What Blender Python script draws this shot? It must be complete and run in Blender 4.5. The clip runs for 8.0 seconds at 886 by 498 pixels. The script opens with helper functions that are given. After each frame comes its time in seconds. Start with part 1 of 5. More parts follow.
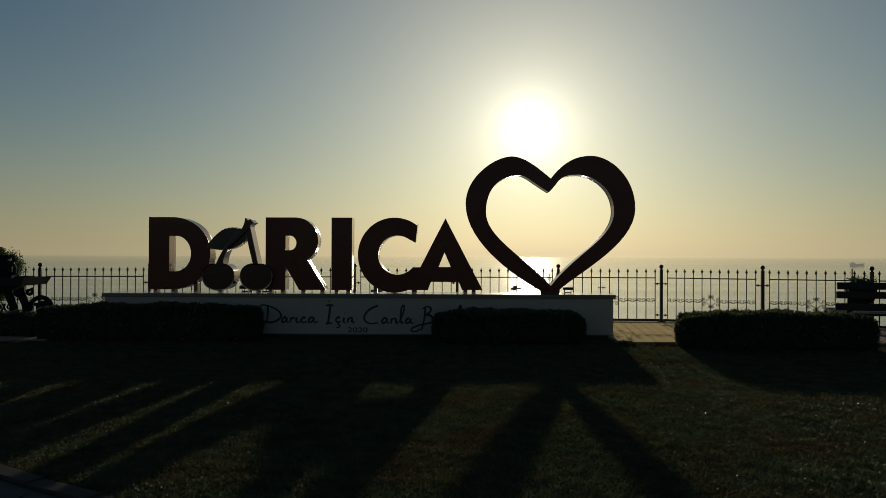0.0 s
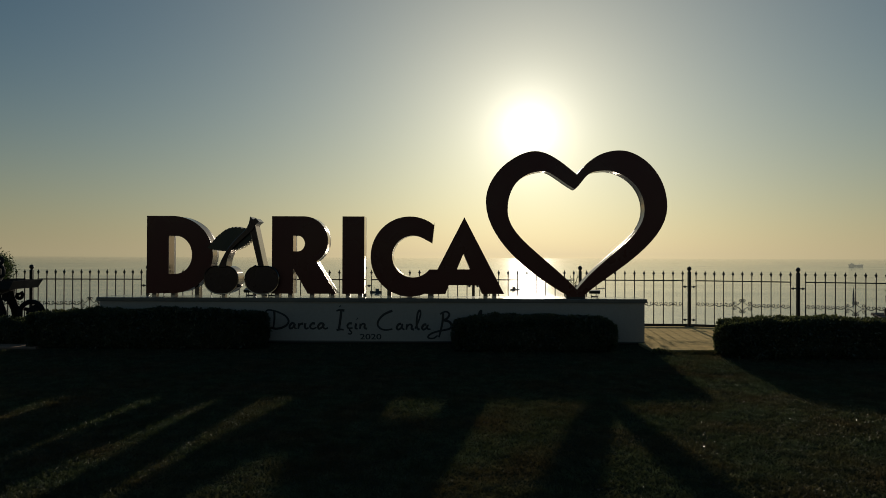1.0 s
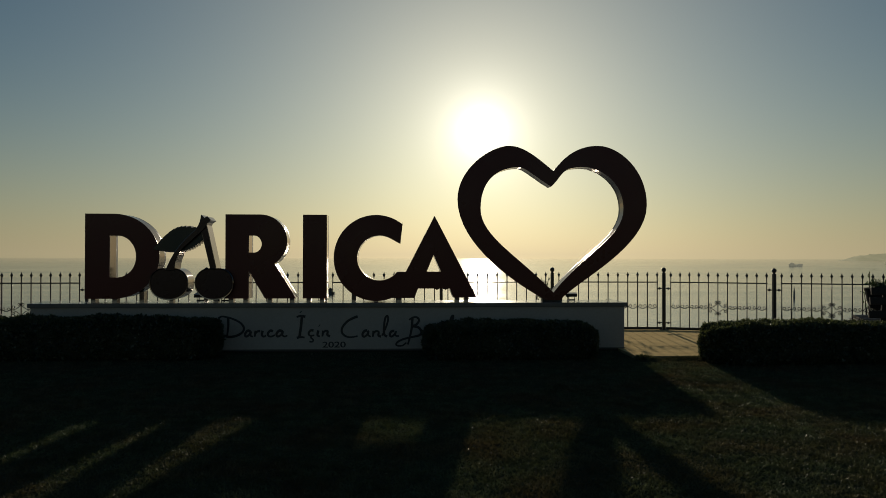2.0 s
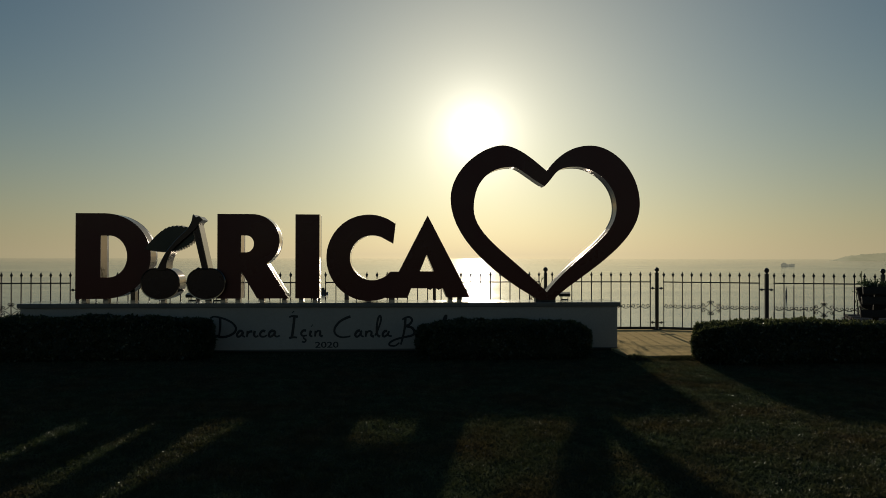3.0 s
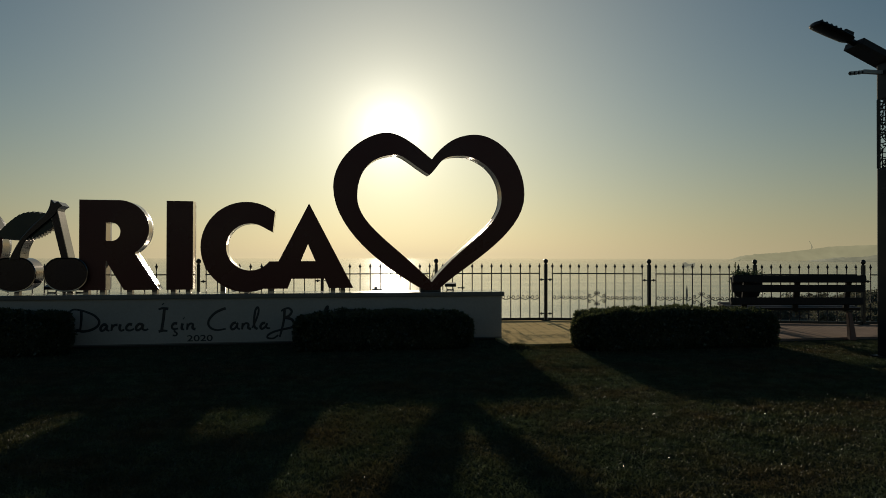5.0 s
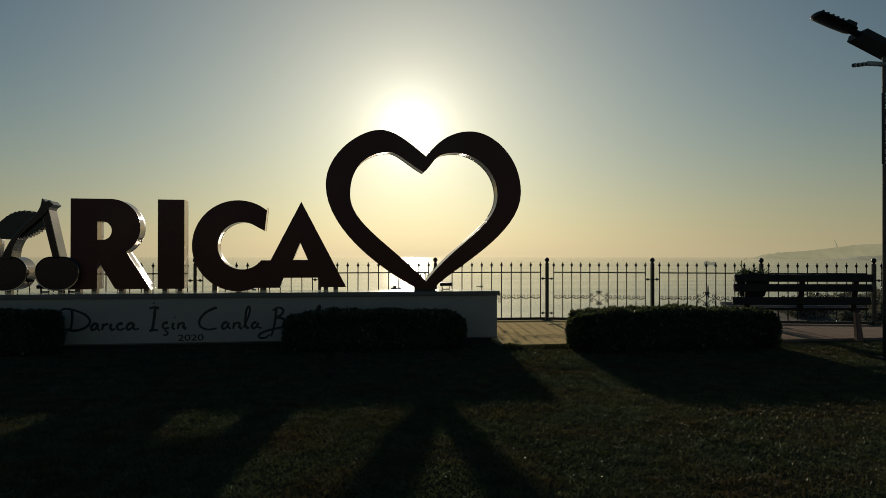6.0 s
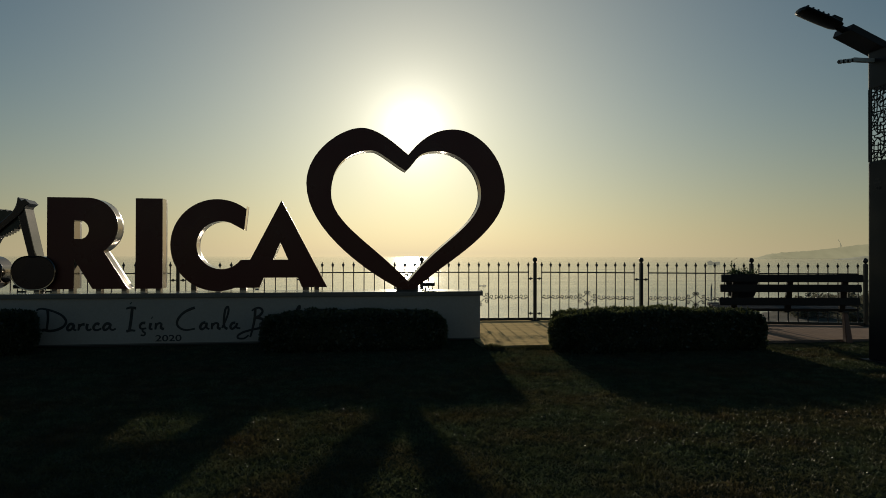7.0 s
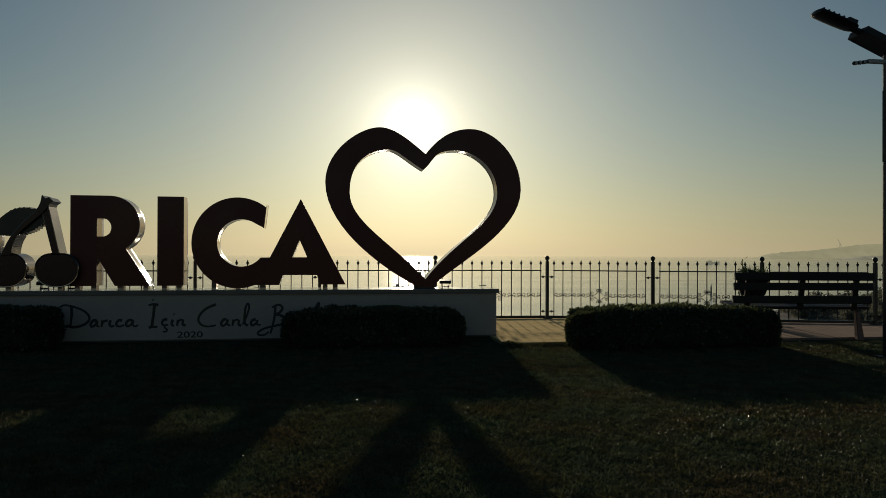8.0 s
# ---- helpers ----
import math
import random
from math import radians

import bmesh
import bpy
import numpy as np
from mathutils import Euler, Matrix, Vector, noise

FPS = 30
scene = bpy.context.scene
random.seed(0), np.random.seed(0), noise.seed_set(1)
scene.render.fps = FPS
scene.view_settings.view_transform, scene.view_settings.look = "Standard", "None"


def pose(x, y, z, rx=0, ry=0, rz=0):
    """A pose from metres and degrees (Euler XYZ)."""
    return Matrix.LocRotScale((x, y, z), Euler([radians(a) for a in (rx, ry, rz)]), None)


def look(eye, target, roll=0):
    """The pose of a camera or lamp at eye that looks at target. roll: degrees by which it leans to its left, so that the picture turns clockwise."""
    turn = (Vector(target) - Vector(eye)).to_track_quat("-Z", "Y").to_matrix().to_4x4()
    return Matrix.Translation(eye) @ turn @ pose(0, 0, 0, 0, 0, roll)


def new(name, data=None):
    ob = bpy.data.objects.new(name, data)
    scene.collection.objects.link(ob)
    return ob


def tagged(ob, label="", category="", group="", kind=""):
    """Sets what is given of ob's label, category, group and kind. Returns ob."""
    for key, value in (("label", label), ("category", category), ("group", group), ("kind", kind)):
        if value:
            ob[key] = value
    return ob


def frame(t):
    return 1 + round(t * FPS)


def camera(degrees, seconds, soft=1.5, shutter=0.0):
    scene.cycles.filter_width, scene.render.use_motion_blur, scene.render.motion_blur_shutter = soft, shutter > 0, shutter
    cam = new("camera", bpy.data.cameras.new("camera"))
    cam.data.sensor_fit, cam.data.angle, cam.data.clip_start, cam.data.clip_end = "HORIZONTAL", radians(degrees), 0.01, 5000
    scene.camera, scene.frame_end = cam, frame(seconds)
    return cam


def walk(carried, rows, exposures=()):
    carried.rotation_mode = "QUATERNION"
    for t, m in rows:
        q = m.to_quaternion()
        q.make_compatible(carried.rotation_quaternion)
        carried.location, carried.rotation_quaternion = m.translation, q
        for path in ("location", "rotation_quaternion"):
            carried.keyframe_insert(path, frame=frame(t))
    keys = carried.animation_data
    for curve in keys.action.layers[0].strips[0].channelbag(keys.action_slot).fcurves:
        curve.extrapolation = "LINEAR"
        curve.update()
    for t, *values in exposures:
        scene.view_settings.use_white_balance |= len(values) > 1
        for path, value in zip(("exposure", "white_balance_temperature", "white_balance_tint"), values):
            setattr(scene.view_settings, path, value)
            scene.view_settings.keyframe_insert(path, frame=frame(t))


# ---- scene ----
cam = camera(64.1, 8.0, soft=0.5)
PATH = [
    (0, (0.036, 0.02, 1.174), (0.023, 2.02, 1.185), 0.2),
    (0.5, (-0.072, 0.323, 1.180), (-0.085, 2.323, 1.192), 0.2),
    (1, (-0.237, 0.687, 1.176), (-0.247, 2.686, 1.190), 0.2),
    (1.5, (-0.385, 1.097, 1.178), (-0.393, 3.096, 1.193), 0.1),
    (1.7, (-0.417, 1.225, 1.182), (-0.396, 3.225, 1.198), 0.1),
    (2.25, (-0.440, 1.335, 1.184), (-0.217, 3.323, 1.199), 0.1),
    (2.5, (-0.440, 1.348, 1.184), (-0.168, 3.330, 1.199), 0.1),
    (2.8, (-0.435, 1.346, 1.184), (-0.209, 3.334, 1.199), 0.1),
    (3, (-0.43, 1.334, 1.180), (-0.29, 3.329, 1.196), 0.1),
    (3.5, (-0.4, 1.32, 1.175), (-0.445, 3.319, 1.191), 0.1),
    (3.7, (-0.380, 1.325, 1.165), (-0.465, 3.323, 1.181), 0.1),
    (4, (-0.324, 1.348, 1.144), (-0.41, 3.346, 1.16), 0.2),
    (4.2, (-0.260, 1.371, 1.133), (-0.346, 3.369, 1.148), 0.2),
    (4.3, (-0.223, 1.383, 1.127), (-0.286, 3.382, 1.141), 0.2),
    (4.5, (-0.154, 1.407, 1.110), (-0.094, 3.406, 1.122), 0.2),
    (4.6, (-0.125, 1.418, 1.097), (-0.015, 3.415, 1.109), 0.2),
    (4.7, (-0.099, 1.429, 1.083), (0.057, 3.423, 1.096), 0.2),
    (4.8, (-0.073, 1.440, 1.069), (0.153, 3.427, 1.084), 0.2),
    (4.9, (-0.045, 1.450, 1.057), (0.262, 3.427, 1.073), 0.2),
    (5, (-0.013, 1.462, 1.05), (0.363, 3.426, 1.066), 0.1),
    (5.2, (0.063, 1.486, 1.047), (0.471, 3.444, 1.061), 0.1),
    (6.3, (0.417, 1.565, 1.053), (0.719, 3.542, 1.064), 0.1),
    (6.5, (0.492, 1.586, 1.054), (0.796, 3.562, 1.064), 0.2),
    (7, (0.586, 1.615, 1.052), (0.9, 3.59, 1.063), 0.1),
    (7.5, (0.596, 1.613, 1.040), (0.909, 3.589, 1.054), 0.1),
    (7.8, (0.423, 1.561, 1.036), (0.737, 3.537, 1.048), 0.2),
    (8, (0.358, 1.542, 1.036), (0.673, 3.517, 1.045), 0.2),
]
walk(cam, [(t, look(eye, target, roll)) for t, eye, target, roll in PATH], [(0, -0.02), (3, 0.0), (5, 0.02), (6.5, 0.04), (8, 0.04)])

# ---- sky and sun: low morning sun over the sea ----
SUN_AZ, SUN_EL = radians(6.65), radians(9.95)   # azimuth clockwise from +y
SUN_DIR = Vector((math.sin(SUN_AZ) * math.cos(SUN_EL), math.cos(SUN_AZ) * math.cos(SUN_EL), math.sin(SUN_EL)))

world = bpy.data.worlds.new("sky")
scene.world = world
world.use_nodes = True
wt = world.node_tree
wt.nodes.clear()


def wnode(kind, **values):
    n = wt.nodes.new(kind)
    for k, v in values.items():
        n.inputs[int(k[1:])].default_value = v
    return n


sky = wt.nodes.new("ShaderNodeTexSky")
sky.sky_type, sky.sun_disc = "NISHITA", False
sky.sun_elevation, sky.sun_rotation = SUN_EL, SUN_AZ
sky.altitude, sky.air_density, sky.dust_density, sky.ozone_density = 20.0, 1.0, 0.3, 3.0
bg = wnode("ShaderNodeBackground", _1=0.034)
tone = wt.nodes.new("ShaderNodeMix")
tone.data_type, tone.blend_type = "RGBA", "MULTIPLY"
tone.inputs[0].default_value = 1.0
tone.inputs[7].default_value = (0.82, 1.10, 1.07, 1.0)   # cool sea air
wt.links.new(sky.outputs[0], tone.inputs[6])
# sea haze that thickens towards the horizon and veils the sky behind it
coord = wt.nodes.new("ShaderNodeTexCoord")
split = wt.nodes.new("ShaderNodeSeparateXYZ")
wt.links.new(coord.outputs["Generated"], split.inputs[0])
haze = split.outputs[2]
for op, value in (("ABSOLUTE", 0.0), ("SUBTRACT", 1.0), ("ABSOLUTE", 0.0), ("POWER", 9.0)):
    m = wt.nodes.new("ShaderNodeMath")
    m.operation = op
    m.inputs[1].default_value = value
    wt.links.new(haze, m.inputs[0])
    haze = m.outputs[0]
veil = wt.nodes.new("ShaderNodeMix")
veil.data_type = "RGBA"
veil.inputs[7].default_value = tuple(c * 0.32 / 0.034 for c in (1.0, 0.86, 0.52)) + (1.0,)
wt.links.new(haze, veil.inputs[0])
wt.links.new(tone.outputs[2], veil.inputs[6])
wt.links.new(veil.outputs[2], bg.inputs[0])
# bright haze round the sun
dot = wt.nodes.new("ShaderNodeVectorMath")
dot.operation = "DOT_PRODUCT"
dot.inputs[1].default_value = SUN_DIR
wt.links.new(coord.outputs["Generated"], dot.inputs[0])
clamp = wt.nodes.new("ShaderNodeMath")
clamp.operation = "MAXIMUM"
clamp.inputs[1].default_value = 0.0
wt.links.new(dot.outputs["Value"], clamp.inputs[0])
last = bg.outputs[0]
for power, strength, colour in ((2800.0, 0.5, (1.0, 0.98, 0.92)), (600.0, 0.48, (1.0, 0.94, 0.80)), (120.0, 0.238, (1.0, 0.86, 0.62)), (30.0, 0.215, (1.0, 0.73, 0.43)), (8.0, 0.162, (1.0, 0.885, 0.57))):
    p = wt.nodes.new("ShaderNodeMath")
    p.operation = "POWER"
    p.inputs[1].default_value = power
    wt.links.new(clamp.outputs[0], p.inputs[0])
    m = wt.nodes.new("ShaderNodeMath")
    m.operation = "MULTIPLY"
    m.inputs[1].default_value = strength
    wt.links.new(p.outputs[0], m.inputs[0])
    glow = wnode("ShaderNodeBackground", _0=(*colour, 1.0))
    wt.links.new(m.outputs[0], glow.inputs[1])
    add = wt.nodes.new("ShaderNodeAddShader")
    wt.links.new(last, add.inputs[0])
    wt.links.new(glow.outputs[0], add.inputs[1])
    last = add.outputs[0]
# the low haze is brightest and warmest under the sun
p = wt.nodes.new("ShaderNodeMath")
p.operation = "POWER"
p.inputs[1].default_value = 10.0
wt.links.new(clamp.outputs[0], p.inputs[0])
for value in (haze, 0.25):
    m = wt.nodes.new("ShaderNodeMath")
    m.operation = "MULTIPLY"
    wt.links.new(p.outputs[0], m.inputs[0])
    if value is haze:
        wt.links.new(haze, m.inputs[1])
    else:
        m.inputs[1].default_value = value
    p = m
glow = wnode("ShaderNodeBackground", _0=(1.0, 0.73, 0.38, 1.0))
wt.links.new(p.outputs[0], glow.inputs[1])
add = wt.nodes.new("ShaderNodeAddShader")
wt.links.new(last, add.inputs[0])
wt.links.new(glow.outputs[0], add.inputs[1])
last = add.outputs[0]
out = wt.nodes.new("ShaderNodeOutputWorld")
wt.links.new(last, out.inputs[0])

sun = new("sun", bpy.data.lights.new("sun", "SUN"))
sun.data.energy, sun.data.angle, sun.data.color = 2.0, radians(0.75), (1.0, 0.86, 0.66)
sun.matrix_world = look(SUN_DIR * 50, (0, 0, 0))


# ---- materials ----
def material(name, colour, rough=0.6, metal=0.0, spread=0.25, scale=6.0, fine=60.0, bump=0.15, dist=0.01, spec=0.5, coat=0.0, stretch=(1, 1, 1), per_object=0.0):
    """A painted or natural surface: a base colour varied at two scales, with roughness and relief."""
    mat = bpy.data.materials.new(name)
    mat.use_nodes = True
    nt = mat.node_tree
    b = nt.nodes["Principled BSDF"]
    tc = nt.nodes.new("ShaderNodeTexCoord")
    mp = nt.nodes.new("ShaderNodeMapping")
    mp.inputs["Scale"].default_value = stretch
    nt.links.new(tc.outputs["Object"], mp.inputs[0])
    big, small = nt.nodes.new("ShaderNodeTexNoise"), nt.nodes.new("ShaderNodeTexNoise")
    big.inputs["Scale"].default_value, small.inputs["Scale"].default_value = scale, fine
    big.inputs["Detail"].default_value, small.inputs["Detail"].default_value = 6.0, 3.0
    for n in (big, small):
        nt.links.new(mp.outputs[0], n.inputs["Vector"])
    mixn = nt.nodes.new("ShaderNodeMath")
    mixn.operation = "MULTIPLY_ADD"
    mixn.inputs[1].default_value = 0.45
    nt.links.new(small.outputs["Fac"], mixn.inputs[0])
    half = nt.nodes.new("ShaderNodeMath")
    half.operation = "MULTIPLY"
    half.inputs[1].default_value = 0.6
    nt.links.new(big.outputs["Fac"], half.inputs[0])
    nt.links.new(half.outputs[0], mixn.inputs[2])
    ramp = nt.nodes.new("ShaderNodeValToRGB")
    ramp.color_ramp.elements[0].position, ramp.color_ramp.elements[1].position = 0.3, 0.75
    lo = tuple(max(0.0, c * (1 - spread)) for c in colour)
    hi = tuple(min(1.0, c * (1 + spread)) for c in colour)
    ramp.color_ramp.elements[0].color, ramp.color_ramp.elements[1].color = (*lo, 1), (*hi, 1)
    nt.links.new(mixn.outputs[0], ramp.inputs[0])
    tint = ramp.outputs[0]
    if per_object:
        info, hsv = nt.nodes.new("ShaderNodeObjectInfo"), nt.nodes.new("ShaderNodeHueSaturation")
        rng = nt.nodes.new("ShaderNodeMapRange")
        rng.inputs[3].default_value, rng.inputs[4].default_value = 1 - per_object, 1 + per_object
        nt.links.new(info.outputs["Random"], rng.inputs[0])
        nt.links.new(rng.outputs[0], hsv.inputs["Value"])
        nt.links.new(tint, hsv.inputs["Color"])
        tint = hsv.outputs[0]
    nt.links.new(tint, b.inputs["Base Color"])
    r = nt.nodes.new("ShaderNodeMapRange")
    r.inputs[1].default_value, r.inputs[2].default_value = 0.3, 0.7
    r.inputs[3].default_value, r.inputs[4].default_value = max(0.03, rough * 0.75), min(1.0, rough * 1.25)
    nt.links.new(big.outputs["Fac"], r.inputs[0])
    nt.links.new(r.outputs[0], b.inputs["Roughness"])
    b.inputs["Metallic"].default_value = metal
    b.inputs["Specular IOR Level"].default_value = spec
    b.inputs["Coat Weight"].default_value = coat
    if bump:
        bp = nt.nodes.new("ShaderNodeBump")
        bp.inputs["Strength"].default_value, bp.inputs["Distance"].default_value = bump, dist
        nt.links.new(mixn.outputs[0], bp.inputs["Height"])
        nt.links.new(bp.outputs[0], b.inputs["Normal"])
    return mat


def leaf_material(name, colour, through_colour, gloss=0.08, rough=0.4, vary=0.4, dry=(), thin=0.4):
    """Thin leaves: they reflect, and let some light through."""
    mat = bpy.data.materials.new(name)
    mat.use_nodes = True
    nt = mat.node_tree
    nt.nodes.remove(nt.nodes["Principled BSDF"])
    geo = nt.nodes.new("ShaderNodeNewGeometry")
    hsv = nt.nodes.new("ShaderNodeHueSaturation")
    hsv.inputs["Color"].default_value = (*colour, 1)
    rng = nt.nodes.new("ShaderNodeMapRange")
    rng.inputs[3].default_value, rng.inputs[4].default_value = 1 - vary, 1 + vary
    nt.links.new(geo.outputs["Random Per Island"], rng.inputs[0])
    nt.links.new(rng.outputs[0], hsv.inputs["Value"])
    d, t, g = nt.nodes.new("ShaderNodeBsdfDiffuse"), nt.nodes.new("ShaderNodeBsdfTranslucent"), nt.nodes.new("ShaderNodeBsdfAnisotropic")
    nt.links.new(hsv.outputs[0], d.inputs[0])
    t.inputs[0].default_value = (*through_colour, 1)
    g.inputs[0].default_value, g.inputs["Roughness"].default_value = (1, 1, 1, 1), rough
    m1, m2 = nt.nodes.new("ShaderNodeMixShader"), nt.nodes.new("ShaderNodeMixShader")
    m1.inputs[0].default_value, m2.inputs[0].default_value = thin, gloss
    nt.links.new(d.outputs[0], m1.inputs[1])
    nt.links.new(t.outputs[0], m1.inputs[2])
    nt.links.new(m1.outputs[0], m2.inputs[1])
    nt.links.new(g.outputs[0], m2.inputs[2])
    if dry:
        # worn patches where the green turns brown
        n, r = nt.nodes.new("ShaderNodeTexNoise"), nt.nodes.new("ShaderNodeMapRange")
        n.inputs["Scale"].default_value, n.inputs["Detail"].default_value = 1.6, 5.0
        nt.links.new(geo.outputs["Position"], n.inputs["Vector"])
        r.inputs[1].default_value, r.inputs[2].default_value = 0.42, 0.66
        nt.links.new(n.outputs["Fac"], r.inputs[0])
        for base, target in ((colour, hsv.inputs["Color"]), (through_colour, t.inputs[0])):
            mix = nt.nodes.new("ShaderNodeMix")
            mix.data_type = "RGBA"
            mix.inputs[6].default_value = (*base, 1)
            mix.inputs[7].default_value = (*(c * k for c, k in zip(base, dry)), 1)
            nt.links.new(r.outputs[0], mix.inputs[0])
            nt.links.new(mix.outputs[2], target)
        # clumps a hand wide, lusher and thinner
        n2, r2, mul = nt.nodes.new("ShaderNodeTexNoise"), nt.nodes.new("ShaderNodeMapRange"), nt.nodes.new("ShaderNodeMath")
        n2.inputs["Scale"].default_value, n2.inputs["Detail"].default_value = 7.0, 3.0
        nt.links.new(geo.outputs["Position"], n2.inputs["Vector"])
        r2.inputs[1].default_value, r2.inputs[2].default_value = 0.36, 0.64
        r2.inputs[3].default_value, r2.inputs[4].default_value = 0.55, 1.5
        nt.links.new(n2.outputs["Fac"], r2.inputs[0])
        mul.operation = "MULTIPLY"
        nt.links.new(rng.outputs[0], mul.inputs[0])
        nt.links.new(r2.outputs[0], mul.inputs[1])
        nt.links.new(mul.outputs[0], hsv.inputs["Value"])
    nt.links.new(m2.outputs[0], nt.nodes["Material Output"].inputs[0])
    return mat


def sea_material():
    mat = bpy.data.materials.new("sea_water")
    mat.use_nodes = True
    nt = mat.node_tree
    b = nt.nodes["Principled BSDF"]
    b.inputs["Base Color"].default_value = (0.045, 0.085, 0.115, 1)
    b.inputs["IOR"].default_value = 1.33
    geo = nt.nodes.new("ShaderNodeNewGeometry")
    height = None
    for scale, weight, stretch in ((0.9, 0.45, (1, 1.8, 1)), (0.16, 1.0, (1, 2.2, 1)), (0.12, 2.0, (1, 0.2, 1))):
        mp, n = nt.nodes.new("ShaderNodeMapping"), nt.nodes.new("ShaderNodeTexNoise")
        mp.inputs["Scale"].default_value = stretch
        n.inputs["Scale"].default_value, n.inputs["Detail"].default_value = scale, 4.0
        nt.links.new(geo.outputs["Position"], mp.inputs[0])
        nt.links.new(mp.outputs[0], n.inputs["Vector"])
        m = nt.nodes.new("ShaderNodeMath")
        m.operation = "MULTIPLY_ADD"
        m.inputs[1].default_value = weight
        nt.links.new(n.outputs["Fac"], m.inputs[0])
        if height:
            nt.links.new(height, m.inputs[2])
        height = m.outputs[0]
    bp = nt.nodes.new("ShaderNodeBump")
    bp.inputs["Distance"].default_value = 0.35
    sep, far = nt.nodes.new("ShaderNodeSeparateXYZ"), nt.nodes.new("ShaderNodeMapRange")
    far.interpolation_type = "SMOOTHSTEP"
    nt.links.new(geo.outputs["Position"], sep.inputs[0])
    nt.links.new(sep.outputs[1], far.inputs[0])
    for k, v in zip((1, 2, 3, 4), (500.0, 3000.0, 0.26, 0.06)):
        far.inputs[k].default_value = v
    nt.links.new(far.outputs[0], bp.inputs["Strength"])
    nt.links.new(height, bp.inputs["Height"])
    nt.links.new(bp.outputs[0], b.inputs["Normal"])
    # calm and ruffled streaks
    mp, n, r = nt.nodes.new("ShaderNodeMapping"), nt.nodes.new("ShaderNodeTexNoise"), nt.nodes.new("ShaderNodeMapRange")
    mp.inputs["Scale"].default_value = (0.004, 0.022, 1)
    n.inputs["Scale"].default_value, n.inputs["Detail"].default_value = 1.0, 5.0
    nt.links.new(geo.outputs["Position"], mp.inputs[0])
    nt.links.new(mp.outputs[0], n.inputs["Vector"])
    r.inputs[1].default_value, r.inputs[2].default_value = 0.35, 0.65
    r.inputs[3].default_value, r.inputs[4].default_value = 0.085, 0.125
    nt.links.new(n.outputs["Fac"], r.inputs[0])
    nt.links.new(r.outputs[0], b.inputs["Roughness"])
    # haze imitated by distance: the far water turns transparent and shows the sky
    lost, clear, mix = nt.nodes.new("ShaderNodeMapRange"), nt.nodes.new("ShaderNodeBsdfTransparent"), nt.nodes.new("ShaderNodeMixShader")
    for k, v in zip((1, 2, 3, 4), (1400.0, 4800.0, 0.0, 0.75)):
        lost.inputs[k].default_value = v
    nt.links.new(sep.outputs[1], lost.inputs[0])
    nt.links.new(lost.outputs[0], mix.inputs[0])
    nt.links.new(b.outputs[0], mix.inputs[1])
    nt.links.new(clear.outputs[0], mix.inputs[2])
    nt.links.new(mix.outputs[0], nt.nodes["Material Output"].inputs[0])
    return mat


def haze_glow_material(name, colour, darker=0.85, scale=0.012):
    """Far land; its glow stands in for haze, woods and fields hardly told apart."""
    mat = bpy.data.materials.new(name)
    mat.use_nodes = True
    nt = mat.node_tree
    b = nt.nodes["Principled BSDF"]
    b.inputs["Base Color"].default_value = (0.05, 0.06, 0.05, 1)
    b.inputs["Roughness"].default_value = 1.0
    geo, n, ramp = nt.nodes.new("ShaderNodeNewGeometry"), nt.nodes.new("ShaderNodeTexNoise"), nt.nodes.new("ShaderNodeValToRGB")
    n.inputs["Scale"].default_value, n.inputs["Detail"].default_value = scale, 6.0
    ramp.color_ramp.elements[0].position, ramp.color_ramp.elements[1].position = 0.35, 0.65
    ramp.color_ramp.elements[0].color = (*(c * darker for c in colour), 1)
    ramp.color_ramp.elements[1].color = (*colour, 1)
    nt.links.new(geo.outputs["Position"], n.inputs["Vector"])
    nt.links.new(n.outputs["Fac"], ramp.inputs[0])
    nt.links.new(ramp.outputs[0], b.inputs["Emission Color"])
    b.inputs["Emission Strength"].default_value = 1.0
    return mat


M_FACE = material("dark_red_panel", (0.085, 0.015, 0.011), 0.3, spec=0.3, spread=0.15, scale=2.0, fine=150, bump=0.03, dist=0.003)
M_CHERRY = material("cherry_panel", (0.030, 0.009, 0.009), 0.25, spec=0.35, spread=0.2, scale=3.0, fine=150, bump=0.03, dist=0.003)
M_LEAFPANEL = material("green_panel", (0.006, 0.012, 0.006), 0.35, spread=0.2, scale=3.0, fine=150, bump=0.03, dist=0.003)
M_STEEL = material("brushed_steel", (0.25, 0.222, 0.206), 0.075, metal=1.0, spread=0.12, scale=4.0, fine=180, bump=0.08, dist=0.004, stretch=(1, 0.3, 1))
M_STEEL.node_tree.nodes["Principled BSDF"].inputs["Specular Tint"].default_value = (0.74, 0.71, 0.69, 1.0)   # dull where it is seen edge-on
M_PLINTH = material("plinth_paint", (0.33, 0.30, 0.262), 0.6, spread=0.12, scale=1.6, fine=40, bump=0.08, dist=0.004)
M_CAP = material("plinth_cap_stone", (0.13, 0.127, 0.115), 0.17, spread=0.14, scale=3.0, fine=70, bump=0.07, dist=0.004)
M_BLACKPAINT = material("black_lettering", (0.012, 0.012, 0.014), 0.5, spread=0.2, bump=0.0)
M_IRON = material("black_iron_paint", (0.011, 0.011, 0.011), 0.4, spec=0.5, spread=0.3, scale=9.0, fine=120, bump=0.12, dist=0.002)
M_DECK = material("terrace_paving", (0.42, 0.325, 0.165), 0.9, spec=0.0, spread=0.6, scale=4.0, fine=38, bump=0.35, dist=0.006)
